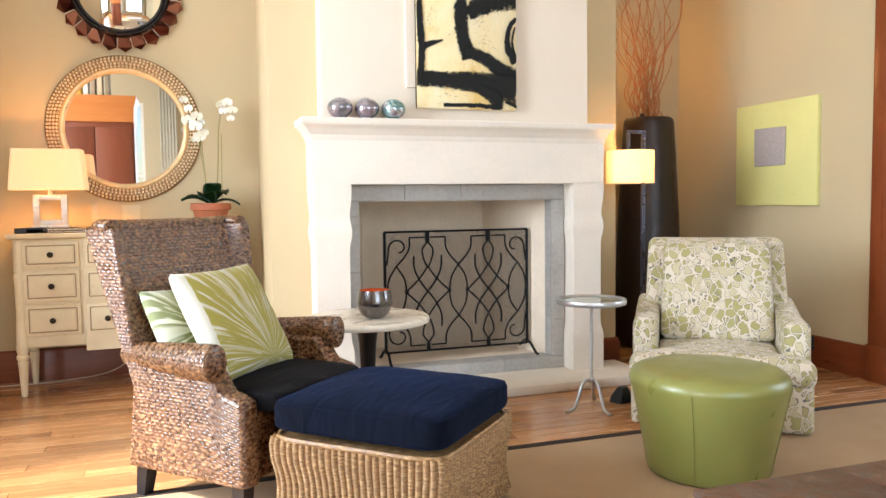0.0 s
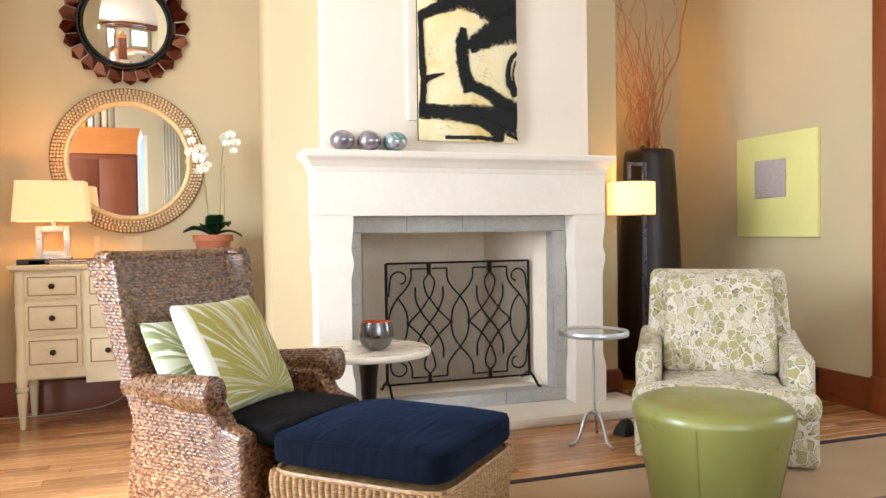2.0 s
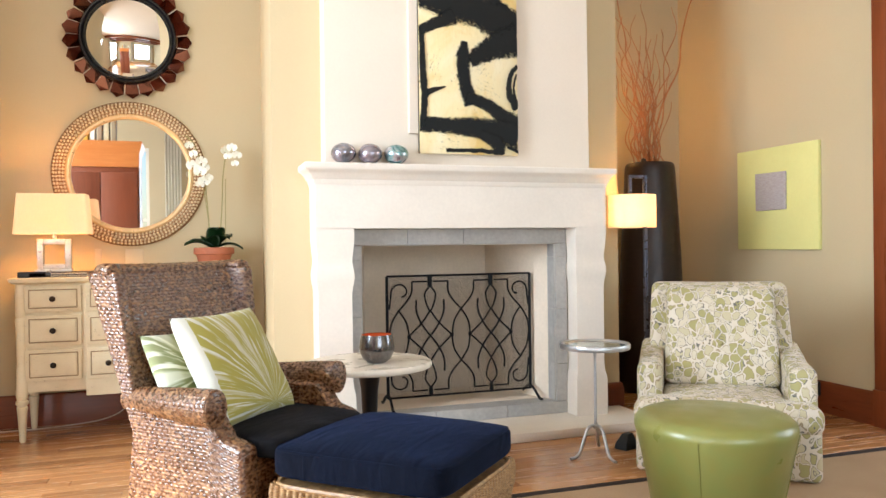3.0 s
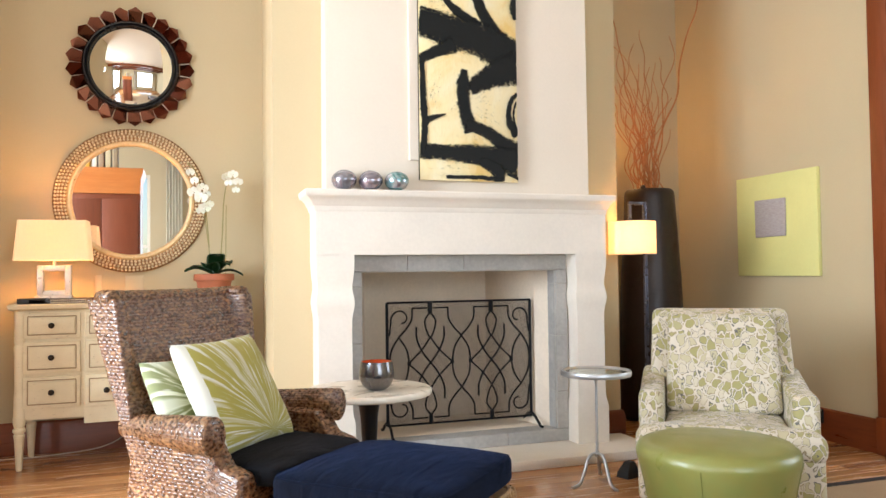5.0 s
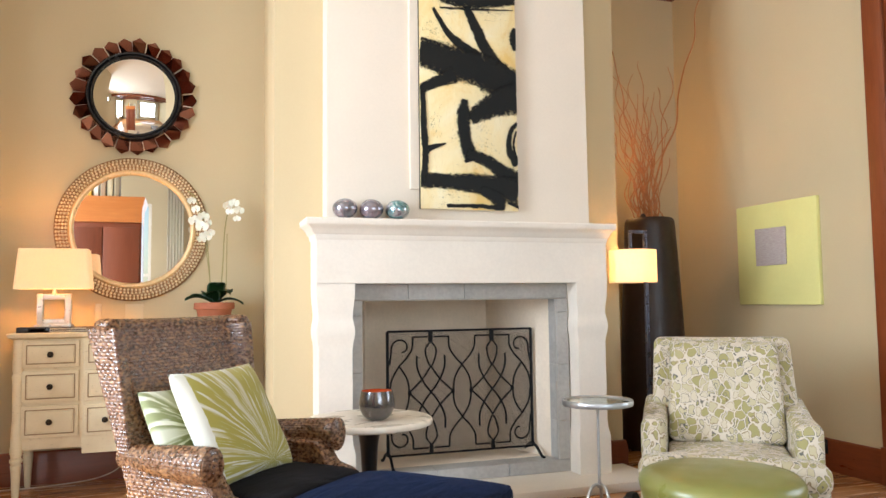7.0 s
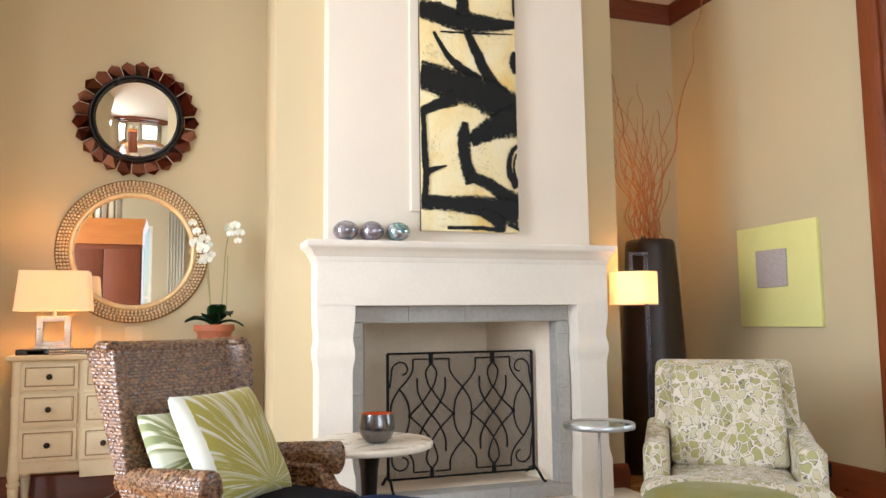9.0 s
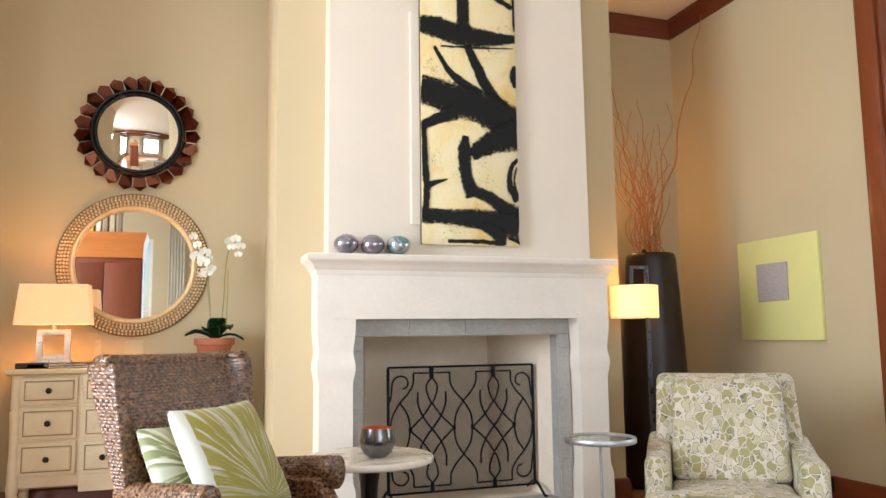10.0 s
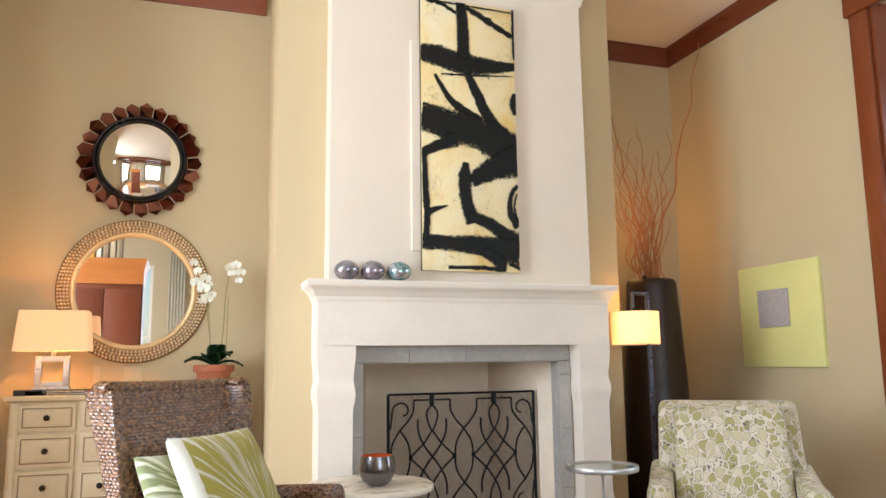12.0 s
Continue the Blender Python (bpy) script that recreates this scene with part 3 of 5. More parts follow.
BORDER = plain("dark_rug_border", srgb(0.16, 0.11, 0.09), 0.85, var=0.2, scale=40, fine=300, bump=0.4)
rug = thing("rug", pose(1.0, 1.2, 0), "flat tan sisal rug with a narrow dark border", "rug")
part("field", box(-2.2, 2.9, -2.4, 1.79, 0.0005, 0.009, 0.003), RUG, rug)
part("border", box(-2.25, 2.95, 1.79, 1.835, 0.0005, 0.011, 0.003), BORDER, rug, "dark brown woven border")

# ---- green leather pouf ----
tl = Net("olive_leather")
lc = tl.ramp(tl.noise(3.5), [(0.3, srgb(0.46, 0.485, 0.25)), (0.7, srgb(0.53, 0.545, 0.30))])
lv = tl.node("ShaderNodeTexVoronoi", [("Scale", 220.0)]).outputs["Distance"]
LEATHER = tl.out(tl.mix(tl.grey(tl.noise(14.0), 0, 0.4), lc, srgb(0.50, 0.44, 0.20)), tl.grey(tl.noise(8.0), 0.27, 0.42), 0, tl.math("ADD", lv, tl.noise(25.0)), 0.12, 0.003, Coat_Weight=0.3, Coat_Roughness=0.2)
pouf = thing("pouf", pose(1.958, 2.488, 0.010, 0, 0, 25), "round olive green leather pouf tapering to its base", "ottoman")
prof = [(0, 0.004), (0.2, 0.004), (0.215, 0.0), (0.226, 0.006), (0.232, 0.02), (0.25, 0.12), (0.272, 0.24), (0.288, 0.315), (0.296, 0.345), (0.298, 0.362), (0.291, 0.382), (0.27, 0.398), (0.22, 0.408), (0.12, 0.415), (0, 0.417)]
prof = [(1.03 * r, 1.035 * z) for r, z in prof]
fine = [p for a, b in zip(prof, prof[1:]) for p in (a, ((a[0] + b[0]) / 2, (a[1] + b[1]) / 2))] + [prof[-1]]
part("body", wobble(lathe(fine, 72), 0.004, 5), LEATHER, pouf, smooth=180)
for k in range(4):
    a = radians(90 * k + 196.4)
    pts = [((r + 0.0015) * math.cos(a), (r + 0.0015) * math.sin(a), z) for r, z in fine if 0.237 < r and z < 0.372]
    part("seam", wobble(tube(pts, 0.0024, 6), 0.004, 5), LEATHER, pouf)

# ---- woven cane ----


def weave_material(name, dark, mid, light, rough=0.5, fibre=(60, 60, 90), gloss=0.5):
    t = Net(name)
    v = t.mapped(fibre)
    a = t.noise(1.0, v, 2, 0.5)
    b = t.noise(14.0, None, 3)
    isl = t.ramp(a, [(0.28, dark), (0.5, mid), (0.72, light)])
    col = t.mix(t.grey(b, 0, 0.55), isl, mid)
    return t.out(col, t.grey(a, rough - 0.1, rough + 0.12), 0, t.noise(400.0, detail=2), 0.2, 0.002, Specular_IOR_Level=gloss)


CANE = weave_material("brown_abaca_weave", srgb(0.14, 0.07, 0.035), srgb(0.36, 0.22, 0.125), srgb(0.70, 0.53, 0.35), 0.29, gloss=0.95)
RATTAN = weave_material("honey_rattan_weave", srgb(0.38, 0.27, 0.16), srgb(0.60, 0.46, 0.30), srgb(0.80, 0.67, 0.49), 0.42, (40, 40, 160))


def woven(fn, lu, lv, row=0.014, stake=0.02, amp=0.0035, per=4, ribs=False):
    """A surface fn(U, V) of real lengths lu and lv, woven over and under upright stakes; numpy arrays in and out."""
    nr, ns = max(2, round(lv / row)), max(4, 2 * round(lu / stake / 2))
    u = np.linspace(0, 1, ns * per + 1)
    v = np.linspace(0, 1, nr * per + 1)
    U, V = np.meshgrid(u, v, indexing="ij")
    P = np.asarray(fn(U, V))
    e = 1e-3
    du = np.asarray(fn(np.minimum(U + e, 1), V)) - np.asarray(fn(np.maximum(U - e, 0), V))
    dv = np.asarray(fn(U, np.minimum(V + e, 1))) - np.asarray(fn(U, np.maximum(V - e, 0)))
    N = np.cross(du, dv, axis=0)
    N /= np.linalg.norm(N, axis=0) + 1e-12
    r, s = V * nr, U * ns
    k = np.floor(np.minimum(r, nr - 1e-6))
    jit = np.sin(k * 12.9898) * 43758.5453
    jit = (jit - np.floor(jit)) - 0.5
    over = np.cos(np.pi * (s + k + 0.5 * jit)) * (0.75 + 0.5 * jit)
    D = amp * (np.abs(np.sin(np.pi * r)) ** 0.6 * (0.85 + 0.55 * over + 0.25 * jit) - 0.6)
    if ribs:
        D = amp * (np.abs(np.sin(np.pi * s / 2)) ** 0.45 * (1.2 + 0.1 * jit) + 0.35 * np.abs(np.sin(np.pi * r)) ** 0.7 - 0.7)
    P = P + N * D
    a, b = U.shape
    verts = P.reshape(3, -1).T
    idx = np.arange(a * b).reshape(a, b)
    f = np.stack([idx[:-1, :-1], idx[1:, :-1], idx[1:, 1:], idx[:-1, 1:]], -1).reshape(-1, 4)
    return verts, f


def woven_part(name, parent, material, *patches, label="", plain_bm=None):
    """Joins woven patches (and a plain mesh) into one part."""
    vs, fs, n = [], [], 0
    for v, f in patches:
        vs.append(v)
        fs.append(f + n)
        n += len(v)
    me = bpy.data.meshes.new(name)
    me.from_pydata(np.concatenate(vs).tolist(), [], np.concatenate(fs).tolist())
    if plain_bm is not None:
        bm = bmesh.new()
        bm.from_mesh(me)
        tmp = bpy.data.meshes.new("tmp")
        plain_bm.to_mesh(tmp)
        plain_bm.free()
        bm.from_mesh(tmp)
        bm.to_mesh(me)
        bm.free()
        bpy.data.meshes.remove(tmp)
    me.materials.append(material)
    me.shade_smooth()
    ob = new(name, me)
    ob.parent = parent
    return tagged(ob, label)


def ring_path(pts, rounds=3):
    """A closed outline with its corners cut round, resampled; returns a function of 0 to 1 and its length."""
    p = [np.array(q, float) for q in pts]
    for _ in range(rounds):
        p = [w for a, b in zip(p, p[1:] + p[:1]) for w in (a * 0.75 + b * 0.25, a * 0.25 + b * 0.75)]
    p = np.array(p + p[:1])
    s = np.concatenate([[0], np.cumsum(np.linalg.norm(np.diff(p, axis=0), axis=1))])
    return (lambda u: (np.interp(u * s[-1], s, p[:, 0]), np.interp(u * s[-1], s, p[:, 1]))), s[-1]


def dense(pts, step=0.05):
    """More points on each side, so that only the corners are rounded."""
    out = []
    for a, b in zip(pts, pts[1:] + pts[:1]):
        n = max(1, round(math.dist(a, b) / step))
        out += [tuple(a[k] + (b[k] - a[k]) * i / n for k in (0, 1)) for i in range(n)]
    return out


def cap(loop, z, bm=None, n=60, warp=None):
    """A flat lid on an outline."""
    bm = bm or bmesh.new()
    vs = []
    for i in range(n):
        x, y = loop(np.array(i / n))
        p = (float(x), float(y), z)
        vs.append(bm.verts.new(warp(p) if warp else p))
    bm.faces.new(vs)
    return bm


# ---- wing chair ----
DARKWOOD = wood("ebonised_leg", srgb(0.06, 0.05, 0.06), srgb(0.14, 0.12, 0.13), 0.35, 2)


def velvet(name, c, sheen=0.6):
    t = Net(name)
    n1 = t.noise(7.0, None, 4, 0.6, 0.8)
    fold = t.noise(5.0, t.mapped((1, 3.2, 1), rot=(0, 0, 0.6)), 2, 0.5, 1.2)
    col = t.ramp(n1, [(0.3, tuple(v * 0.75 for v in c)), (0.7, tuple(v * 1.3 for v in c))])
    return t.out(col, 0.85, 0, t.math("ADD", t.noise(300.0, detail=2), t.math("MULTIPLY", fold, 5.0)), 0.45, 0.006, Specular_IOR_Level=0.12, Sheen_Weight=sheen, Sheen_Roughness=0.4, Sheen_Tint=tuple(min(1.0, v / max(c)) for v in c))


NAVY = velvet("navy_velvet", srgb(0.014, 0.042, 0.105), 0.07)
BLACKVELVET = velvet("black_velvet", srgb(0.05, 0.05, 0.06), 0.02)


def cushion(hx, hy, h, puff=0.03, nx=28, ny=24, e=5.0, dip=0.0, seed=0.0):
    """A stuffed block: squarish outline, soft edges and a domed top; stands on z = 0."""
    def fn(u, v):
        a = 2 * math.pi * u
        ph = math.pi * (v - 0.5)
        ca, sa = math.cos(a), math.sin(a)
        k = (abs(ca) ** e + abs(sa) ** e) ** (-1 / e)
        cz, sz = abs(math.cos(ph)), math.sin(ph)
        zz = sz
        rad = max(0.0, 1 - abs(sz) ** 7) ** (1 / 4.5)
        x, y = hx * k * ca * rad, hy * k * sa * rad
        z = h / 2 + zz * h / 2
        if zz > 0:
            z += puff * max(0.0, 1 - (x / hx) ** 2) * max(0.0, 1 - (y / hy) ** 2)
            z += 0.006 * noise.noise(Vector((x * 7 + seed, y * 7, seed)))
        return (x, y, z)
    bm = sheet(fn, nx * 4, ny * 2, wrap_u=True)
    bmesh.ops.remove_doubles(bm, verts=bm.verts[:], dist=1e-5)
    return bm


def piping(hx, hy, z, e=5.0, r=0.004, inset=0.0):
    pts = []
    for i in range(72):
        a = 2 * math.pi * i / 72
        ca, sa = math.cos(a), math.sin(a)
        k = (abs(ca) ** e + abs(sa) ** e) ** (-1 / e)
        pts.append(((hx - inset) * k * ca, (hy - inset) * k * sa, z))
    return tube(pts, r, 6, closed=True)


chair = thing("wing_chair", pose(0.196, 3.058, 0.010, 0, 0, 43), "woven brown abaca wing chair with rolled arms on dark legs", "chair")
out0 = dense([(-0.328, -0.292), (0.328, -0.292), (0.328, 0.25), (-0.328, 0.25)])
loop0, len0 = ring_path(out0, 3)


def body_fn(U, V):
    x, y = loop0(U)
    z = 0.125 + V * 0.235
    return x, y * (1 - 0.04 * V), z


woven_part("seat_body", chair, CANE, woven(body_fn, len0, 0.235, 0.0115, 0.0145, 0.0021), plain_bm=cap(loop0, 0.358, cap(loop0, 0.13)))


def panel_top(y):
    """The height of the side panel: high under the arm, then a scroll down to the low front."""
    q = np.clip((y + 0.235) / 0.085, 0, 1)
    return 0.402 + 0.02 * np.clip((y + 0.305) / 0.08, 0, 1) + 0.085 * q * q * (3 - 2 * q)


for sx in (-1, 1):
    def panel_fn(U, V, sx=sx):
        # up the outside, over the rounded top and down the inside
        y = 0.245 - 0.545 * U
        a = np.clip((V - 0.68) / 0.16, 0, 1) * math.pi
        top = panel_top(y)
        x = 0.303 + 0.042 * np.cos(a)
        z = np.where(V < 0.68, 0.122 + (top - 0.122) * np.clip(V / 0.68, 0, 1), np.where(V > 0.84, top - (V - 0.84) / 0.16 * 0.09, top))
        y = y - 0.035 * np.clip((z - 0.13) / 0.27, 0, 1) * (1 - U) ** 3
        return sx * x, y, z + 0.026 * np.sin(a)

    def post_fn(U, V, sx=sx):
        # rounded front of the panel
        a = math.pi * U
        x = 0.303 + 0.042 * np.cos(a)
        y = -0.298 - 0.024 * np.sin(a) ** 0.7 * np.sqrt(1 - np.clip((V - 0.88) / 0.12, 0, 1) ** 2)
        return sx * x, y, 0.122 + (0.402 - 0.122 + 0.026 * np.sin(a)) * V
    woven_part("side_panel", chair, CANE, woven(panel_fn, 0.545, 0.52, 0.0115, 0.0145, 0.0021), woven(post_fn, 0.12, 0.28, 0.0115, 0.014, 0.002), label="woven side panel with a scrolled front")

    def arm_fn(U, V, sx=sx):
        # a roll that thins and sinks into the back
        a = 2 * math.pi * V
        r = 1.0 - 0.38 * U ** 1.4
        return sx * (0.348 - 0.045 * U + 0.053 * r * np.cos(a)), -0.205 + 0.49 * U, 0.545 - 0.012 * U + 0.066 * r * np.sin(a)

    def end_fn(U, V, sx=sx):
        a = 2 * math.pi * U
        r = 0.02 + 0.98 * V
        return sx * (0.348 + 0.053 * r * np.cos(a)), -0.2055 - 0.012 * np.sqrt(np.clip(1.02 - r * r, 0, 1)), 0.545 + 0.066 * r * np.sin(a)
    woven_part("arm", chair, CANE, woven(arm_fn, 0.49, 0.37, 0.0115, 0.0125, 0.002), woven(end_fn, 0.3, 0.06, 0.012, 0.02, 0.0016), label="rolled woven arm")

# back and wings: corners as (across, fixed part, towards the wing front, towards the inner face)
BZ0, BZ1 = 0.40, 1.005
feat = [(-1, 0, 1, 0), (-1, 0, 0, 0), (1, 0, 0, 0), (1, 0, 1, 0), (1, -0.052, 1, 0), (1, -0.075, 0, 1), (-1, 0.075, 0, 1), (-1, 0.052, 1, 0)]


def back_lines(z):
    """Half width, rear face, inner face and wing front at a height."""
    w = 0.336 + 0.028 * (z - 0.5) / 0.53
    rear = 0.222 + 0.355 * (z - 0.4)
    wing = 0.212 + 0.135 * (z - 0.55)
    return w, rear, np.maximum(rear - 0.082, 0 * z), np.minimum(wing, rear - 0.045)


def lay(fv, z):
    w, rear, inner, wing = back_lines(z)
    inner = np.maximum(inner, wing)
    return fv[0] * w + fv[1], rear + fv[2] * (wing - rear) + fv[3] * (inner - rear)


ref = [lay(q, np.array(0.9)) for q in feat]
fine_feat = []
for k in range(8):
    a, b = np.array(feat[k], float), np.array(feat[(k + 1) % 8], float)
    n = max(2, round(math.dist(ref[k], ref[(k + 1) % 8]) / 0.03))
    fine_feat += [a + (b - a) * i / n for i in range(n)]
for _ in range(3):
    fine_feat = [q for a, b in zip(fine_feat, fine_feat[1:] + fine_feat[:1]) for q in (a * 0.75 + b * 0.25, a * 0.25 + b * 0.75)]
fine_feat = np.array(fine_feat + fine_feat[:1])
fx, fy = lay(fine_feat.T, np.array(0.9))
fs = np.concatenate([[0], np.cumsum(np.hypot(np.diff(fx), np.diff(fy)))])


def back_fn(U, V):
    z = BZ0 + V * (BZ1 - BZ0)
    fv = [np.interp(U * fs[-1], fs, fine_feat[:, k]) for k in range(4)]
    x, y = lay(fv, z)
    return x, y, z


wb, rb0, ib, gb = (float(v) for v in back_lines(np.array(BZ1)))
rim = spline([(-wb + 0.027, gb + 0.022, BZ1 + 0.004), (-wb + 0.027, gb + 0.075, BZ1 + 0.006), (-wb + 0.06, rb0 - 0.046, BZ1 + 0.004), (-0.15, rb0 - 0.042, BZ1), (0.15, rb0 - 0.042, BZ1), (wb - 0.06, rb0 - 0.046, BZ1 + 0.004), (wb - 0.027, gb + 0.075, BZ1 + 0.006), (wb - 0.027, gb + 0.022, BZ1 + 0.004)], 60)
rim_a = np.array([tuple(p) for p in rim])


def rim_fn(U, V):
    k = np.linspace(0, 1, 61)
    c = [np.interp(U, k, rim_a[:, i]) for i in range(3)]
    d = [np.interp(U, k, np.gradient(rim_a[:, i])) for i in range(2)]
    ln = np.hypot(d[0], d[1]) + 1e-9
    a = 2 * math.pi * V
    e = np.clip(np.minimum(U, 1 - U) / 0.03, 0.0004, 1) ** 0.5
    half = 0.034 + 0.009 * np.clip((0.3 - np.abs(c[0])) / 0.05, 0, 1)
    return c[0] - d[1] / ln * half * e * np.cos(a), c[1] + d[0] / ln * half * e * np.cos(a), c[2] + 0.026 * e * np.sin(a)


topcap = bmesh.new()
topcap.faces.new([topcap.verts.new((float(a), float(b), BZ1 - 0.004)) for a, b in zip(*lay(fine_feat[:-1].T, np.array(BZ1)))])
bmesh.ops.triangulate(topcap, faces=topcap.faces[:])
woven_part("backrest", chair, CANE, woven(back_fn, float(fs[-1]), BZ1 - BZ0, 0.0125, 0.0155, 0.0024), woven(rim_fn, 1.0, 0.19, 0.012, 0.013, 0.0022), plain_bm=topcap, label="tall woven back with shallow wings")
for sx in (-1, 1):
    for sy in (-1, 1):
        y0 = -0.265 if sy < 0 else 0.205
        part("leg", stack([(0.0, sx * 0.295 - 0.021, sx * 0.295 + 0.021, y0 - 0.021 + 0.025 * (sy > 0), y0 + 0.021 + 0.025 * (sy > 0)), (0.135, sx * 0.295 - 0.028, sx * 0.295 + 0.028, y0 - 0.028, y0 + 0.028)]), DARKWOOD, chair, "square dark wooden leg")
seat = part("seat_cushion", cushion(0.262, 0.315, 0.09, 0.016, e=8.0), BLACKVELVET, chair, "flat black velvet seat cushion", smooth=180)
seat.matrix_basis = pose(0, -0.10, 0.360)

# ---- ottoman ----
ott = thing("ottoman", pose(0.678, 2.525, 0.022, 0, 0, 46), "honey rattan ottoman with a navy velvet cushion", "ottoman")
OHX, OHY = 0.300, 0.314
outo = dense([(-OHX, -OHY), (OHX, -OHY), (OHX, OHY), (-OHX, OHY)])
loopo, leno = ring_path(outo, 3)


def ott_fn(U, V):
    x, y = loopo(U)
    z = 0.02 + V * 0.285
    w = 1 - 0.045 * np.sin(np.pi * np.clip(V / 0.75, 0, 1)) ** 1.0 + 0.012 * np.clip((V - 0.75) / 0.25, 0, 1)
    roll = np.clip((V - 0.86) / 0.14, 0, 1) ** 2 * 0.02
    return x * w * (1 - roll), y * w * (1 - roll), z


woven_part("base", ott, RATTAN, woven(ott_fn, leno, 0.285, 0.0065, 0.0125, 0.0125, per=4, ribs=True), plain_bm=cap(loopo, 0.30, cap(loopo, 0.02)))
for sx in (-1, 1):
    for sy in (-1, 1):
        pts = [(sx * (OHX - 0.012) * (1 - 0.045 * math.sin(math.pi * min(1, k / 9 / 0.75))), sy * (OHY - 0.012) * (1 - 0.045 * math.sin(math.pi * min(1, k / 9 / 0.75))), 0.0 + 0.305 * k / 9) for k in range(10)]
        part("corner_braid", tube(pts, 0.009, 8), RATTAN, ott)
part("rim_braid", piping(OHX + 0.004, OHY + 0.004, 0.303, 9.0, 0.009), RATTAN, ott)
cu = part("cushion", cushion(0.306, 0.322, 0.118, 0.03, e=11.0, seed=3.0), NAVY, ott, "plump navy velvet cushion", smooth=180)
cu.matrix_basis = pose(0, 0, 0.316)
part("piping", piping(0.300, 0.316, 0.100, 11.0), NAVY, cu)


# ---- pillows ----
def pillow_mesh(s, t, seed):
    bm = bmesh.new()
    n = 30
    grid = {}
    for side in (1, -1):
        for i in range(n + 1):
            for j in range(n + 1):
                a, b = 2 * i / n - 1, 2 * j / n - 1
                edge = max(abs(a), abs(b)) > 0.999
                if edge and side < 0:
                    grid[side, i, j] = grid[1, i, j]
                    continue
                pinch = 1 - 0.055 * (1 - b * b) * abs(a) ** 3
                pinch2 = 1 - 0.055 * (1 - a * a) * abs(b) ** 3
                th = t * ((1 - a ** 4) * (1 - b ** 4)) ** 0.5 * (0.8 + 0.2 * (1 - a * a) * (1 - b * b))
                w = 0.006 * noise.noise(Vector((a * 2.5, b * 2.5, seed + side)))
                grid[side, i, j] = bm.verts.new((s * a * pinch, side * (-th / 2) + w * (1 - max(abs(a), abs(b)) ** 6), s * b * pinch2))
    for side in (1, -1):
        for i in range(n):
            for j in range(n):
                bm.faces.new((grid[side, i, j], grid[side, i + 1, j], grid[side, i + 1, j + 1], grid[side, i, j + 1]))
    return bm


def palm_fabric(name, cx, cz, count, leaf, ground):
    """A fan of pale rays over a leaf colour, spreading from a point (metres from the middle)."""
    t = Net(name)
    sep = t.node("ShaderNodeSeparateXYZ", [(0, t.co.outputs["Object"])])
    dx, dz = t.math("SUBTRACT", sep.outputs[0], cx), t.math("SUBTRACT", sep.outputs[2], cz)
    ang = t.math("ARCTAN2", dx, dz)
    rad = t.math("SQRT", t.math("ADD", t.math("MULTIPLY", dx, dx), t.math("MULTIPLY", dz, dz)))
    vec = t.node("ShaderNodeCombineXYZ", [(0, t.math("MULTIPLY", ang, count)), (1, t.math("MULTIPLY", rad, 3.5)), (2, 0.0)]).outputs[0]
    ray = t.noise(1.0, vec, 3, 0.6)
    wide = t.noise(0.32, vec, 2, 0.5)
    col = t.mix(t.grey(ray, 0, 1, 0.54, 0.60), leaf, ground)
    col = t.mix(t.grey(wide, 0, 0.7, 0.58, 0.64), col, ground)
    edge = t.grey(t.math("ADD", rad, t.math("MULTIPLY", t.noise(2.0, vec, 3), 0.10)), 0, 1, 0.53, 0.60)
    col = t.mix(edge, col, ground)
    # plain strip along one side of the cover
    strip = t.math("LESS_THAN", t.math("ADD", sep.outputs[0], t.math("MULTIPLY", t.noise(9.0), 0.03)), -0.165)
    col = t.mix(strip, col, ground)
    return t.out(col, 0.8, 0, t.noise(500.0, detail=2), 0.25, 0.002, Sheen_Weight=0.2)


LIME = palm_fabric("lime_palm_print", 0.07, -0.19, 19.0, srgb(0.62, 0.59, 0.27), srgb(0.80, 0.80, 0.75))
SAGE = palm_fabric("sage_palm_print", 0.02, -0.02, 5.0, srgb(0.52, 0.55, 0.38), srgb(0.86, 0.87, 0.80))
CH = pose(0.196, 3.058, 0.0, 0, 0, 43)
lone("throw_pillow", pillow_mesh(0.225, 0.15, 2.0), LIME, "square white pillow with a lime palm-fan print on the wing chair", "pillow", CH @ pose(-0.068, -0.03, 0.655, -29.6, -0.6, 3.4), group="pillows on the wing chair", smooth=180)
lone("throw_pillow", pillow_mesh(0.18, 0.11, 7.0), SAGE, "cream pillow with a sage leaf print leaning on the woven back", "pillow", CH @ pose(-0.14, 0.115, 0.622, -28, 0, 0), group="pillows on the wing chair", smooth=180)

# ---- printed armchair ----
tf = Net("leaf_print_fabric")
fv = tf.mapped((1, 1, 0.78), rot=(0.3, 0.4, 0.5))
fv = tf.node("ShaderNodeVectorMath", [(0, fv), (1, tf.node("ShaderNodeVectorMath", [(0, tf.node("ShaderNodeTexNoise", [("Vector", fv), ("Scale", 22.0), ("Detail", 1.0)]).outputs["Color"]), (1, (0.05, 0.05, 0.05))], operation="MULTIPLY").outputs[0])], operation="ADD").outputs[0]
vor = tf.node("ShaderNodeTexVoronoi", [("Vector", fv), ("Scale", 25.0), ("Randomness", 0.8)])
dst, cell = vor.outputs["Distance"], tf.node("ShaderNodeSeparateColor", [(0, vor.outputs["Color"])])
CREAMF, OLIVEF, GREYF, BROWNF = srgb(0.81, 0.77, 0.70), srgb(0.63, 0.60, 0.40), srgb(0.40, 0.39, 0.37), srgb(0.55, 0.48, 0.36)
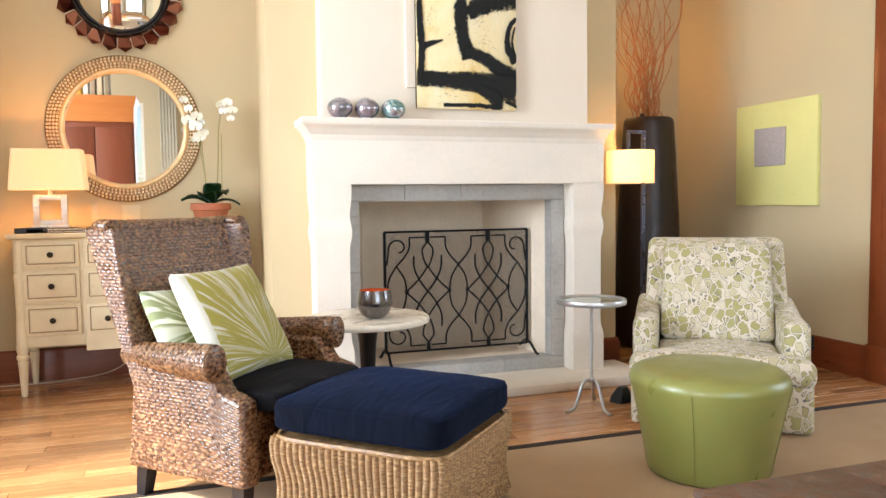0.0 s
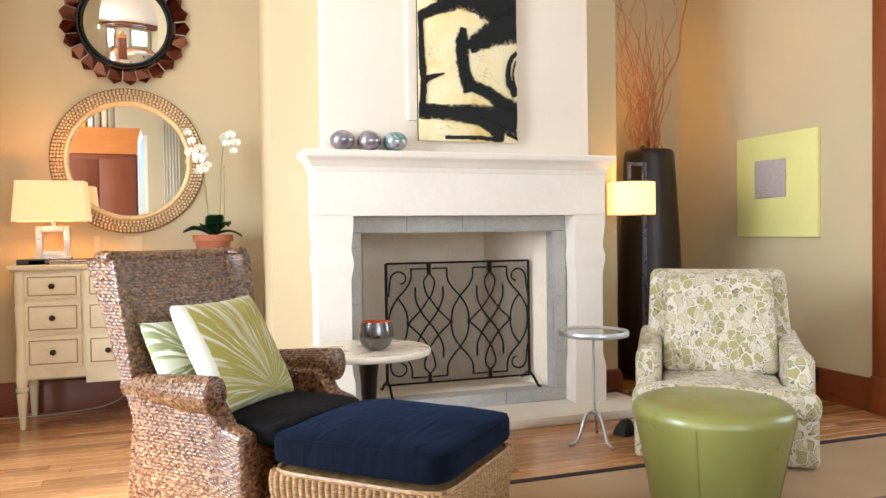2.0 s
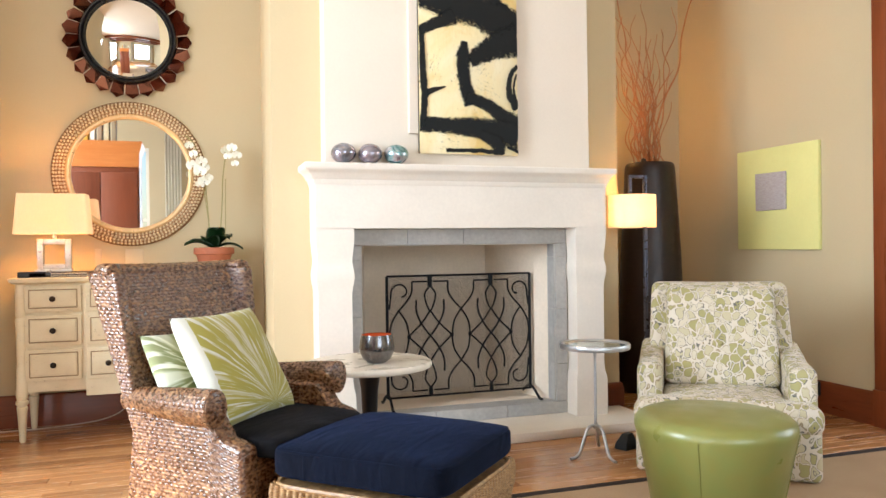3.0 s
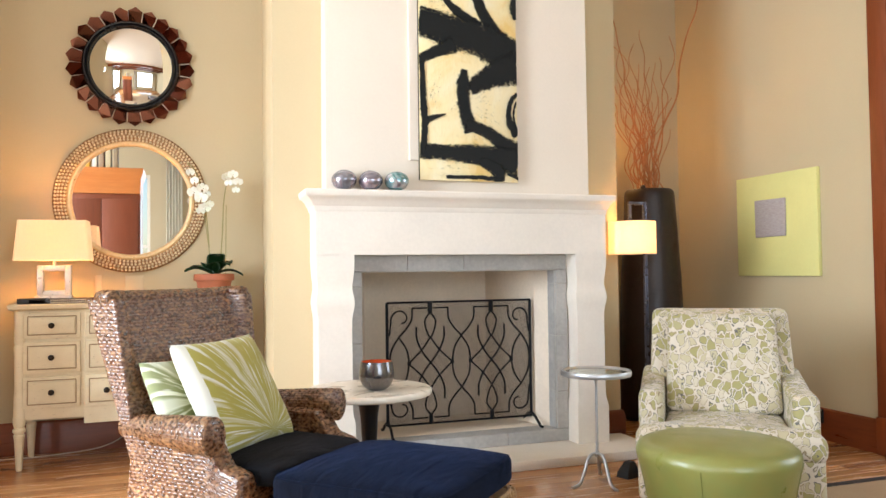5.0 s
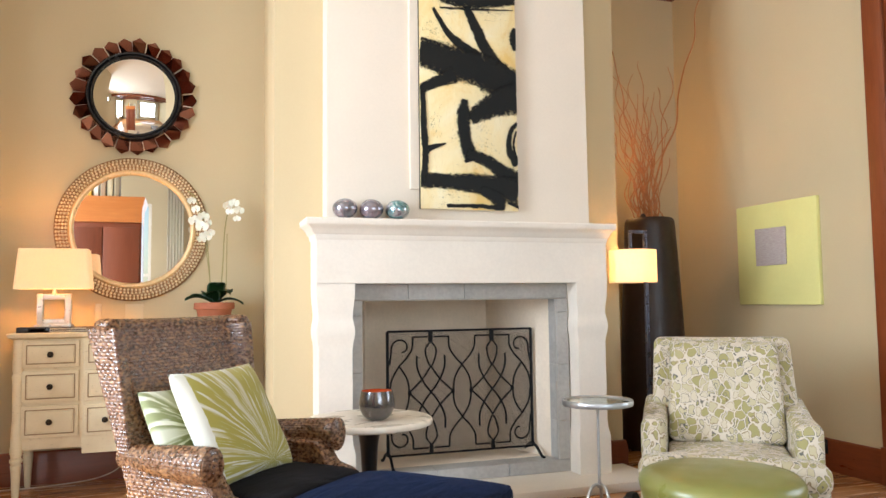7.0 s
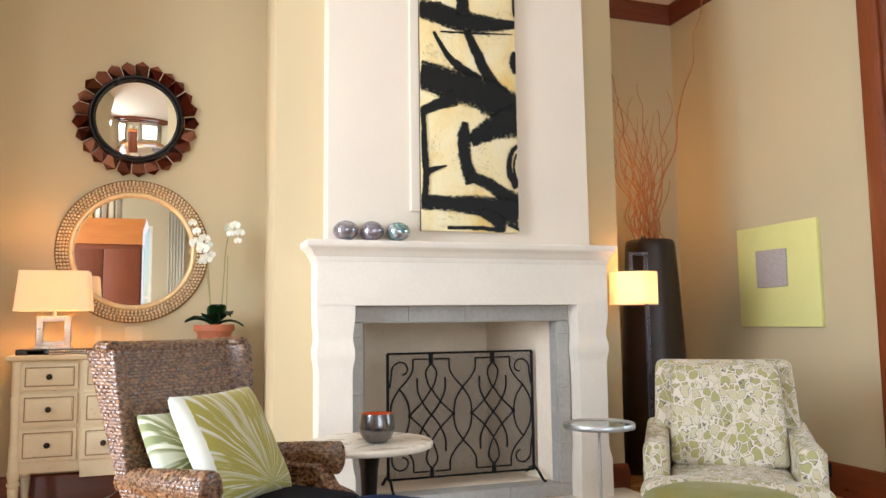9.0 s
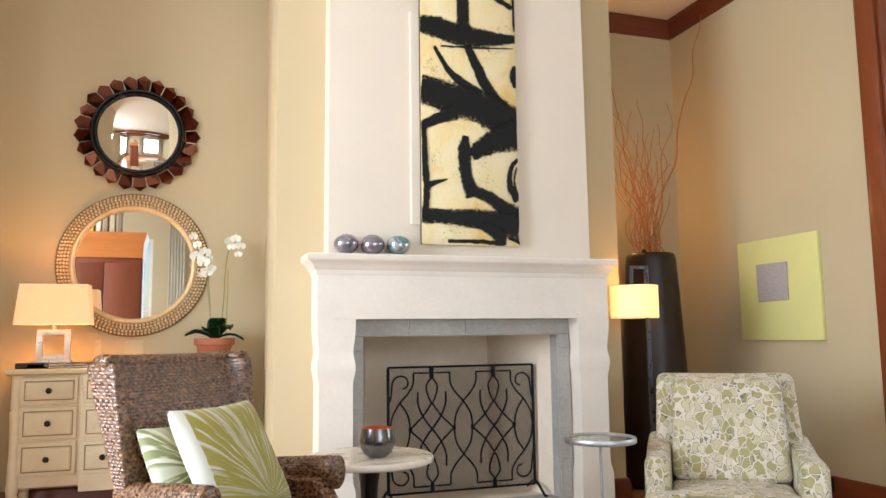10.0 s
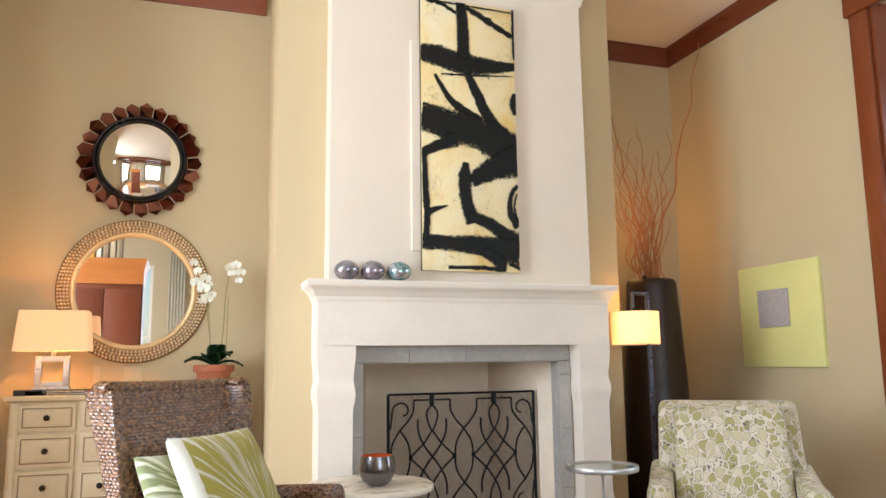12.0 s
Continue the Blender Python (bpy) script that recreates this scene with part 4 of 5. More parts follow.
fill = tf.mix(tf.grey(cell.outputs[0], 0, 1, 0.35, 0.36), srgb(0.74, 0.70, 0.57), OLIVEF)
fill = tf.mix(tf.grey(cell.outputs[0], 0, 1, 0.78, 0.79), fill, srgb(0.79, 0.75, 0.66))
ringc = tf.mix(tf.grey(cell.outputs[1], 0, 1, 0.5, 0.52), GREYF, BROWNF)
# leaf edge: a rounded cell whose size varies; its outline breaks off here and there
rimd = tf.node("ShaderNodeTexVoronoi", [("Vector", fv), ("Scale", 25.0), ("Randomness", 0.8)], feature="DISTANCE_TO_EDGE").outputs["Distance"]
rr = tf.math("ADD", 0.62, tf.math("MULTIPLY", cell.outputs[2], 0.16))
gap = tf.node("ShaderNodeMath", [(0, tf.math("SUBTRACT", rimd, 0.055)), (1, tf.math("MULTIPLY", tf.math("SUBTRACT", rr, dst), 0.6)), (2, 0.07)], operation="SMOOTH_MIN").outputs[0]
line = tf.math("MULTIPLY", tf.grey(gap, 0, 1, 0.0, 0.015), tf.grey(gap, 1, 0, 0.04, 0.06))
fcol = tf.mix(tf.grey(gap, 0, 1, 0.015, 0.035), CREAMF, fill)
fcol = tf.mix(tf.math("MULTIPLY", line, tf.grey(tf.noise(30.0, None, 2), 0.4, 1.0, 0.36, 0.46)), fcol, ringc)
core = tf.math("MULTIPLY", tf.math("LESS_THAN", tf.math("ABSOLUTE", tf.math("SUBTRACT", dst, 0.2)), 0.03), tf.math("LESS_THAN", cell.outputs[1], 0.22))
fcol = tf.mix(core, fcol, ringc)
PRINT = tf.out(fcol, 0.85, 0, tf.noise(420.0, detail=2), 0.3, 0.002, Sheen_Weight=0.15)


def soft_box(x0, x1, y0, y1, z0, z1, r, warp=None, amount=0.004, seed=0.0):
    bm = bmesh.new()
    bmesh.ops.create_cube(bm, size=1.0)
    bmesh.ops.scale(bm, vec=(x1 - x0, y1 - y0, z1 - z0), verts=bm.verts[:])
    bmesh.ops.bevel(bm, geom=bm.edges[:], offset=r, segments=5, affect="EDGES", profile=0.5)
    bmesh.ops.subdivide_edges(bm, edges=[e for e in bm.edges if e.calc_length() > 0.1], cuts=6, use_grid_fill=True)
    bmesh.ops.translate(bm, vec=((x0 + x1) / 2, (y0 + y1) / 2, (z0 + z1) / 2), verts=bm.verts[:])
    wobble(bm, amount, 6, seed)
    if warp:
        for v in bm.verts:
            v.co = Vector(warp(v.co))
    return bm


ac = thing("armchair", pose(2.592, 3.235, 0.012, 0, 0, -36), "upholstered armchair in cream and olive leaf-print fabric", "chair")
part("base", soft_box(-0.405, 0.405, -0.43, 0.36, 0.0, 0.25, 0.03, seed=1), PRINT, ac, smooth=180)
part("seat_cushion", soft_box(-0.415, 0.415, -0.465, 0.10, 0.21, 0.345, 0.055, warp=lambda p: (p.x * (0.70 if p.y > -0.30 else 1.0), p.y, p.z + 0.02 * max(0, 1 - (p.x / 0.4) ** 2)), seed=2), PRINT, ac, "plump seat cushion", smooth=180)
for sx in (-1, 1):
    part("arm", soft_box(sx * 0.345 - 0.06, sx * 0.345 + 0.06, -0.32, 0.33, 0.18, 0.50, 0.035, warp=lambda p: (p.x, p.y, p.z + (0.05 * max(0, p.y + 0.05) / 0.35 if p.z > 0.35 else 0)), seed=3 + sx), PRINT, ac, smooth=180)


def recline(p):
    return (p.x * (1.06 - 0.10 * (p.z - 0.4)), p.y + 0.42 * (p.z - 0.4), p.z)


part("backrest", soft_box(-0.345, 0.345, 0.10, 0.24, 0.22, 0.865, 0.035, warp=recline, seed=6), PRINT, ac, smooth=180)


def tuft(p):
    q = recline(p)
    d = math.hypot(p.x, p.z - 0.56)
    crease = math.exp(-((p.z - 0.56) / 0.02) ** 2) * 0.5
    front = 1 if p.y < 0.03 else 0
    return (q[0], q[1] + front * (0.03 * math.exp(-(d / 0.05) ** 2) + 0.012 * crease - 0.02 * max(0, 1 - (p.x / 0.3) ** 2) * max(0, 1 - ((p.z - 0.6) / 0.27) ** 2)), q[2])


part("back_cushion", soft_box(-0.262, 0.268, -0.03, 0.11, 0.352, 0.852, 0.04, warp=tuft, seed=7), PRINT, ac, "button-tufted back cushion", smooth=180)
bb = bmesh.new()
bmesh.ops.create_uvsphere(bb, u_segments=14, v_segments=8, radius=0.014)
bmesh.ops.translate(bb, vec=(0, 0.04, 0.56), verts=bb.verts[:])
part("button", bb, PRINT, ac, smooth=180)

# ---- chest of drawers ----
tw = Net("distressed_cream_paint")
wn1 = tw.noise(5.0, None, 5, 0.6)
wn2 = tw.noise(38.0, tw.mapped((1, 1, 4)), 4, 0.7)
pcol = tw.mix(tw.grey(wn1, 0, 0.6), srgb(0.88, 0.83, 0.70), srgb(0.80, 0.73, 0.58))
CHESTP = tw.out(tw.mix(tw.grey(wn2, 0, 0.75, 0.62, 0.72), pcol, srgb(0.50, 0.40, 0.27)), 0.6, 0, wn2, 0.3, 0.003)
GROOVE = plain("antiqued_groove", srgb(0.60, 0.51, 0.38), 0.7, var=0.2, scale=12)
KNOB = plain("dark_bronze_knob", srgb(0.20, 0.17, 0.14), 0.4, 0.8)
CX0, CX1, CY0, CY1 = -0.942, 0.252, 4.84, 5.275
chest = thing("chest_of_drawers", pose(-0.345, CY0, 0), "distressed cream painted chest of drawers on turned legs", "chest")
hw = (CX1 - CX0) / 2
part("body", box(-hw + 0.01, hw - 0.01, 0.02, 0.425, 0.285, 0.915, 0.003), CHESTP, chest)
part("centre_body", box(-0.226, 0.226, 0.0, 0.03, 0.25, 0.915, 0.003), CHESTP, chest)
top = stack([(0.907, -hw + 0.002, hw - 0.002, 0.006, 0.432), (0.918, -hw - 0.018, hw + 0.018, -0.016, 0.432), (0.936, -hw - 0.024, hw + 0.024, -0.022, 0.432), (0.942, -hw - 0.02, hw + 0.02, -0.018, 0.432)])
part("top", top, CHESTP, chest, "moulded chest top")


def drawer(x0, x1, z0, z1, y):
    d = part("drawer", box(x0 + 0.004, x1 - 0.004, y - 0.014, y + 0.02, z0 + 0.004, z1 - 0.004, 0.004), CHESTP, chest)
    m = 0.026
    rim = bmesh.new()
    a0, a1, b0, b1 = x0 + m, x1 - m, z0 + m, z1 - m
    for p, q in (((a0, b0), (a1, b0)), ((a1, b0), (a1, b1)), ((a1, b1), (a0, b1)), ((a0, b1), (a0, b0))):
        tube([(p[0], y - 0.0145, p[1]), (q[0], y - 0.0145, q[1])], 0.0035, 6, rim)
    part("panel_bead", rim, GROOVE, d)
    part("panel", box(a0 + 0.008, a1 - 0.008, y - 0.02, y - 0.012, b0 + 0.008, b1 - 0.008, 0.003), CHESTP, d)
    for kx in ([(x0 + x1) / 2] if x1 - x0 < 0.4 else [x0 + 0.12, x1 - 0.12]):
        kb = lathe([(0, 0), (0.011, 0), (0.007, 0.006), (0.006, 0.012), (0.015, 0.018), (0.017, 0.024), (0.012, 0.030), (0, 0.032)], 16)
        bmesh.ops.transform(kb, matrix=pose(kx, y - 0.018, (z0 + z1) / 2, 90), verts=kb.verts[:])
        part("knob", kb, KNOB, d, "round dark bronze knob", smooth=60)


for z0, z1 in ((0.742, 0.898), (0.545, 0.730), (0.346, 0.533)):
    drawer(-0.545, -0.243, z0, z1, 0.018)
    drawer(-0.222, 0.222, z0, z1, 0.0)
    drawer(0.243, 0.545, z0, z1, 0.018)
legp = [(0.0, 0.0), (0.014, 0.0), (0.017, 0.01), (0.026, 0.17), (0.030, 0.20), (0.024, 0.208), (0.034, 0.222), (0.034, 0.235), (0.026, 0.243), (0.033, 0.27), (0.034, 0.30)]
for sx in (-1, 1):
    for y in (0.035, 0.385):
        part("leg", lathe(legp, 20, at=(sx * (hw - 0.032), y, 0)), CHESTP, chest, smooth=40)
    part("corner_column", lathe([(0.0, 0.285), (0.032, 0.286), (0.030, 0.42), (0.026, 0.46), (0.030, 0.66), (0.034, 0.70), (0.026, 0.715), (0.030, 0.73), (0.030, 0.905), (0, 0.906)], 20, at=(sx * (hw - 0.034), 0.032, 0)), CHESTP, chest, smooth=40)

# tray, box and lamp on the chest
CT = 0.9425
tray = thing("tray", pose(-0.63, 4.99, CT), "narrow black tray edged with small silver beads", "tray")
part("base", box(-0.24, 0.24, -0.11, 0.11, 0, 0.028, 0.004), plain("black_lacquer", srgb(0.07, 0.06, 0.06), 0.3), tray)
beads = bmesh.new()
for r in range(2):
    for k in range(34):
        bmesh.ops.create_icosphere(beads, subdivisions=1, radius=0.006, matrix=Matrix.Translation((-0.12 + k * 0.0107, -0.112, 0.007 + 0.013 * r)))
SILVER = plain("brushed_silver", srgb(0.82, 0.79, 0.74), 0.32, 0.4, var=0.1, scale=20)
ob = part("bead_edge", beads, SILVER, tray, "rows of silver beads", smooth=180)
ob["kind"] = "stuff"
lone("black_box", box(-0.075, 0.075, -0.05, 0.05, 0, 0.032, 0.003), plain("black_box_paint", srgb(0.07, 0.065, 0.06), 0.45), "small flat black box on the chest", "box", pose(-0.852, 4.93, CT))


def shade_material(name, c, glow, thin=0.22):
    t = Net(name)
    weave = t.noise(260.0, t.mapped((1, 1, 0.2)), 2)
    col = t.ramp(weave, [(0.3, tuple(v * 0.93 for v in c)), (0.7, c)])
    t.out(col, 0.9, 0, weave, 0.15, 0.001, Emission_Color=(*glow[:3], 1), Emission_Strength=glow[3])
    tr_ = t.node("ShaderNodeBsdfTranslucent", [("Color", col)])
    mix_ = t.node("ShaderNodeMixShader", [(0, thin), (1, t.b.outputs[0]), (2, tr_.outputs[0])])
    t.l.new(mix_.outputs[0], t.n["Material Output"].inputs[0])
    return t.m


WARM = (1.0, 0.50, 0.17)
lamp = thing("table_lamp", pose(-0.757, 5.04, CT + 0.0285), "table lamp with open square silver base and lit cream shade", "lamp")
SHADE1 = shade_material("cream_linen_shade", srgb(0.86, 0.74, 0.57), (1.0, 0.74, 0.46, 0.36))
part("foot", box(-0.10, 0.10, -0.05, 0.05, 0, 0.014, 0.002), SILVER, lamp)
ringb = bmesh.new()
for a in (box(-0.092, -0.058, -0.022, 0.022, 0.014, 0.195, 0.002), box(0.058, 0.092, -0.022, 0.022, 0.014, 0.195, 0.002), box(-0.058, 0.058, -0.022, 0.022, 0.014, 0.046, 0.002), box(-0.058, 0.058, -0.022, 0.022, 0.162, 0.195, 0.002)):
    me_ = bpy.data.meshes.new("tmp")
    a.to_mesh(me_)
    a.free()
    ringb.from_mesh(me_)
    bpy.data.meshes.remove(me_)
part("square_base", ringb, SILVER, lamp, "open square of brushed silver")
part("neck", lathe([(0, 0.195), (0.012, 0.195), (0.012, 0.30), (0, 0.30)], 14), SILVER, lamp)
sh = bmesh.new()
lo = [sh.verts.new(p) for p in ((-0.205, -0.115, 0.225), (0.205, -0.115, 0.225), (0.205, 0.115, 0.225), (-0.205, 0.115, 0.225))]
hi = [sh.verts.new(p) for p in ((-0.185, -0.10, 0.462), (0.185, -0.10, 0.462), (0.185, 0.10, 0.462), (-0.185, 0.10, 0.462))]
for k in range(4):
    sh.faces.new((lo[k], lo[(k + 1) % 4], hi[(k + 1) % 4], hi[k]))
bmesh.ops.bevel(sh, geom=[e for e in sh.edges if abs(e.verts[0].co.z - e.verts[1].co.z) > 0.1], offset=0.02, segments=4, affect="EDGES", profile=0.5)
bmesh.ops.solidify(sh, geom=sh.faces[:], thickness=0.0025)
part("shade", sh, SHADE1, lamp, "tapered rectangular cream shade")
bulb("table_bulb", -0.757, 5.04, CT + 0.36, 9, (1.0, 0.45, 0.13), 0.035)

# ---- orchid ----
TERRA = plain("terracotta", srgb(0.62, 0.36, 0.25), 0.75, var=0.15, scale=10, bump=0.25)
ORLEAF = plain("orchid_leaf", srgb(0.10, 0.22, 0.10), 0.35, var=0.3, scale=14)
STEM = plain("orchid_stem", srgb(0.55, 0.52, 0.32), 0.6)
tp = Net("orchid_petal")
PETAL = tp.out(tp.ramp(tp.noise(25.0), [(0.3, srgb(0.84, 0.83, 0.76)), (0.7, srgb(0.91, 0.90, 0.85))]), 0.55, 0, Subsurface_Weight=0.1)
orchid = thing("orchid", pose(0.158, 5.03, CT), "white moth orchid with two stems in a terracotta pot", "plant")
pot = part("pot", lathe([(0, 0), (0.082, 0), (0.086, 0.006), (0.108, 0.115), (0.112, 0.118), (0.122, 0.12), (0.125, 0.126), (0.124, 0.158), (0.118, 0.162), (0.110, 0.158), (0.106, 0.13), (0, 0.125)], 40), TERRA, orchid, "terracotta pot", smooth=50)
part("soil", lathe([(0, 0.14), (0.105, 0.135), (0.105, 0.12), (0, 0.12)], 20), plain("bark_mix", srgb(0.20, 0.14, 0.09), 0.95, bump=0.8), orchid)


def blade(length, width, rise, droop, az, m0):
    """A strap leaf that arches out from the middle."""
    def fn(u, v):
        w = width * math.sin(math.pi * min(1, 0.08 + 0.92 * u)) ** 0.7 * (v - 0.5)
        r = length * u
        z = rise * math.sin(min(1.0, u * 1.2) * 1.6) - droop * u * u + abs(v - 0.5) * 0.03
        return (r, w, z)
    bm = sheet(fn, 12, 6)
    bmesh.ops.solidify(bm, geom=bm.faces[:], thickness=0.002)
    bmesh.ops.transform(bm, matrix=m0 @ pose(0, 0, 0, 0, 0, az), verts=bm.verts[:])
    return bm


for k, (az, ln, rise, droop) in enumerate(((200, 0.17, 0.08, 0.04), (165, 0.15, 0.10, 0.05), (250, 0.14, 0.11, 0.03), (310, 0.13, 0.12, 0.04), (355, 0.16, 0.07, 0.06), (30, 0.12, 0.12, 0.02), (100, 0.14, 0.10, 0.04), (280, 0.10, 0.15, 0.0))):
    part("leaf", blade(ln * 1.12, 0.115, rise * 0.85, droop, az, pose(0, 0, 0.145)), ORLEAF, orchid, smooth=180)


def bloom(x, y, z, s, turn, nod):
    """Five petals and a lip."""
    bm = bmesh.new()
    for k, (ang, ln, wd) in enumerate(((90, 1.0, 0.75), (10, 1.1, 1.15), (170, 1.1, 1.15), (215, 0.95, 0.7), (325, 0.95, 0.7))):
        a = radians(ang)
        c = bm.verts.new((0, -0.002 * k, 0))
        pts = []
        for i in range(9):
            th = math.pi * (i / 8 - 0.5) * 0.95
            r = s * ln * (0.55 + 0.45 * math.cos(th * 1.0))
            off = s * wd * 0.55 * math.sin(th)
            px, pz = r * math.cos(a) - off * math.sin(a), r * math.sin(a) + off * math.cos(a)
            pts.append(bm.verts.new((px, -0.18 * s * (r / s) ** 2 - 0.002 * k, pz)))
        for i in range(8):
            bm.faces.new((c, pts[i], pts[i + 1]))
    bmesh.ops.create_icosphere(bm, subdivisions=1, radius=s * 0.22, matrix=Matrix.Translation((0, -0.3 * s, -0.1 * s)))
    bmesh.ops.transform(bm, matrix=pose(x, y, z, nod, 0, turn), verts=bm.verts[:])
    part("bloom", bm, PETAL, orchid, "white orchid bloom", smooth=180)


stem1 = spline([(-0.02, 0, 0.13), (-0.035, -0.01, 0.4), (-0.06, -0.02, 0.62), (-0.11, -0.04, 0.80), (-0.165, -0.06, 0.86)], 24)
stem2 = spline([(0.03, 0, 0.13), (0.05, 0.0, 0.4), (0.06, -0.01, 0.62), (0.085, -0.02, 0.76), (0.13, -0.03, 0.81)], 24)
part("stem", tube(stem1, 0.0035, 6), STEM, orchid)
part("stem", tube(stem2, 0.0035, 6), STEM, orchid)
part("stake", tube([(-0.005, 0, 0.13), (-0.065, -0.01, 0.58)], 0.0025, 6), STEM, orchid)
part("stake", tube([(0.07, 0.01, 0.13), (0.075, 0.0, 0.6)], 0.0025, 6), STEM, orchid)
rb = random.Random(12)
for x, z, s in ((-0.155, 0.80, 0.030), (-0.125, 0.745, 0.034), (-0.085, 0.70, 0.042), (-0.135, 0.675, 0.044), (-0.09, 0.635, 0.045), (-0.055, 0.665, 0.034), (-0.07, 0.575, 0.043), (-0.095, 0.555, 0.033), (-0.04, 0.60, 0.030)):
    bloom(x + 0.012, -0.045 + rb.uniform(-0.02, 0.02), z, 0.84 * s, rb.uniform(-35, 25), rb.uniform(-15, 15))
for x, z, s in ((0.07, 0.775, 0.036), (0.115, 0.79, 0.038), (0.145, 0.745, 0.036), (0.095, 0.74, 0.034), (0.135, 0.695, 0.028)):
    bloom(x, -0.035 + rb.uniform(-0.02, 0.02), z, 0.84 * s, rb.uniform(-35, 25), rb.uniform(-15, 15))

# ---- mirrors ----
MIRROR = Net("mirror_glass").out(srgb(0.93, 0.93, 0.92), 0.01, 1.0)
GOLD = plain("pale_gold_leaf", srgb(0.86, 0.74, 0.56), 0.35, 0.55, var=0.15, scale=15, bump=0.2)
BEAD = plain("champagne_bead", srgb(0.90, 0.83, 0.70), 0.3, 0.45, var=0.2, scale=40)
FRAMEB = plain("brown_gilt_ground", srgb(0.58, 0.43, 0.28), 0.5, 0.3, var=0.2)


def disc_ring(profile, seg=72):
    """A lathe that stands against the wall, its axis along -y."""
    bm = lathe(profile, seg)
    bmesh.ops.transform(bm, matrix=pose(0, 0, 0, 90), verts=bm.verts[:])
    return bm


rm = thing("round_mirror", pose(-0.344, BACK, 1.587), "round mirror in a wide beaded champagne frame", "mirror")
part("glass", disc_ring([(0, 0.018), (0.356, 0.018), (0.356, 0.004), (0, 0.004)]), MIRROR, rm, "clear mirror glass", smooth=30)
part("inner_rim", disc_ring([(0.352, 0.002), (0.352, 0.024), (0.358, 0.032), (0.372, 0.036), (0.384, 0.032), (0.388, 0.026), (0.388, 0.002)]), GOLD, rm, "pale gold inner rim", smooth=50)
part("frame", disc_ring([(0.386, 0.002), (0.386, 0.026), (0.41, 0.032), (0.44, 0.030), (0.46, 0.020), (0.468, 0.010), (0.468, 0.002)]), FRAMEB, rm, smooth=50)
bd = bmesh.new()
for r, h, n in ((0.396, 0.030, 108), (0.415, 0.033, 112), (0.434, 0.032, 118), (0.452, 0.025, 122)):
    for k in range(n):
        a = 6.283185 * k / n
        bmesh.ops.create_icosphere(bd, subdivisions=1, radius=0.0098, matrix=Matrix.Translation((r * math.cos(a), -h, r * math.sin(a))))
ob = part("bead_field", bd, BEAD, rm, "four rings of small champagne beads", smooth=180)
ob["kind"] = "stuff"

sm = thing("sunburst_mirror", pose(-0.347, BACK, 2.463), "convex sunburst mirror with black ring and brown glass petals", "mirror")
part("back_plate", disc_ring([(0, 0.004), (0.30, 0.004), (0.30, 0.014), (0, 0.014)]), FRAMEB, sm)
dome = [(0.258 * k / 14, 0.030 + 0.052 * (1 - (k / 14) ** 2)) for k in range(15)]
part("glass", disc_ring(dome), MIRROR, sm, "domed convex mirror glass", smooth=180)
part("ring", disc_ring([(0.254, 0.014), (0.254, 0.040), (0.260, 0.046), (0.268, 0.044), (0.272, 0.040), (0.277, 0.052), (0.286, 0.052), (0.293, 0.044), (0.296, 0.034), (0.296, 0.014)]), plain("black_gloss_ring", srgb(0.06, 0.06, 0.07), 0.22, var=0.2), sm, "glossy black ring", smooth=40)
tg = Net("bronze_mirror_glass")
gi = tg.n.new("ShaderNodeObjectInfo")
BRONZE = tg.out(tg.mix(gi.outputs["Random"], srgb(0.34, 0.19, 0.14), srgb(0.50, 0.33, 0.26)), 0.06, 0.95)
NP = 25
pm = bmesh.new()
w0, w1 = 0.0345, 0.0435
base = [pm.verts.new(p) for p in ((-w0, -0.0, 0.270), (w0, -0.0, 0.270), (w1, -0.008, 0.362), (0, -0.008, 0.392), (-w1, -0.008, 0.362))]
pm.faces.new(base)
bmesh.ops.solidify(pm, geom=pm.faces[:], thickness=0.006)
petal_me = mesh_of("petal", pm, BRONZE)
for k in range(NP):
    ob = new("petal", petal_me)
    ob.parent = sm
    ob.matrix_basis = pose(0, -0.016, 0, 0, 360 / NP * k + 4, 0) @ pose(0, 0, 0, random.uniform(-3, 3), 0, random.uniform(-4, 4))
    strip = tube([(0.0405, -0.020, 0.300), (0.0468, -0.026, 0.365)], 0.0027, 5)
    bmesh.ops.transform(strip, matrix=pose(0, 0, 0, 0, 360 / NP * k + 4, 0), verts=strip.verts[:])
    part("silver_came", strip, SILVER, sm)

# blank cover plates on the wall over the chest
PLATE = plain("plate_paint", srgb(0.79, 0.735, 0.615), 0.5, var=0.03)
lone("wall_plate", box(-0.055, 0.055, -0.004, 0, -0.06, 0.06, 0.003), PLATE, "beige blank cover plate on the wall", "wall plate", pose(-0.33, BACK, 1.04))
lone("wall_plate", box(-0.02, 0.02, -0.004, 0, -0.055, 0.055, 0.003), PLATE, "narrow beige switch plate on the wall", "wall plate", pose(-0.545, BACK, 1.05))

# cable behind the chest
lone("cable", tube(spline([(-1.45, 5.20, 0.006), (-1.0, 5.18, 0.006), (-0.72, 5.22, 0.006), (-0.50, 5.24, 0.03), (-0.38, 5.265, 0.10), (-0.345, 5.268, 0.26)], 40), 0.004, 6), plain("white_cable", srgb(0.80, 0.74, 0.66), 0.5), "thin white cable trailing on the floor", "cable", smooth=180)

# ---- tall vase with curly branches ----
VASE = plain("dark_brown_hide", srgb(0.17, 0.115, 0.09), 0.42, var=0.35, scale=5, fine=35, bump=0.35)
VX, VY = 3.285, 4.88
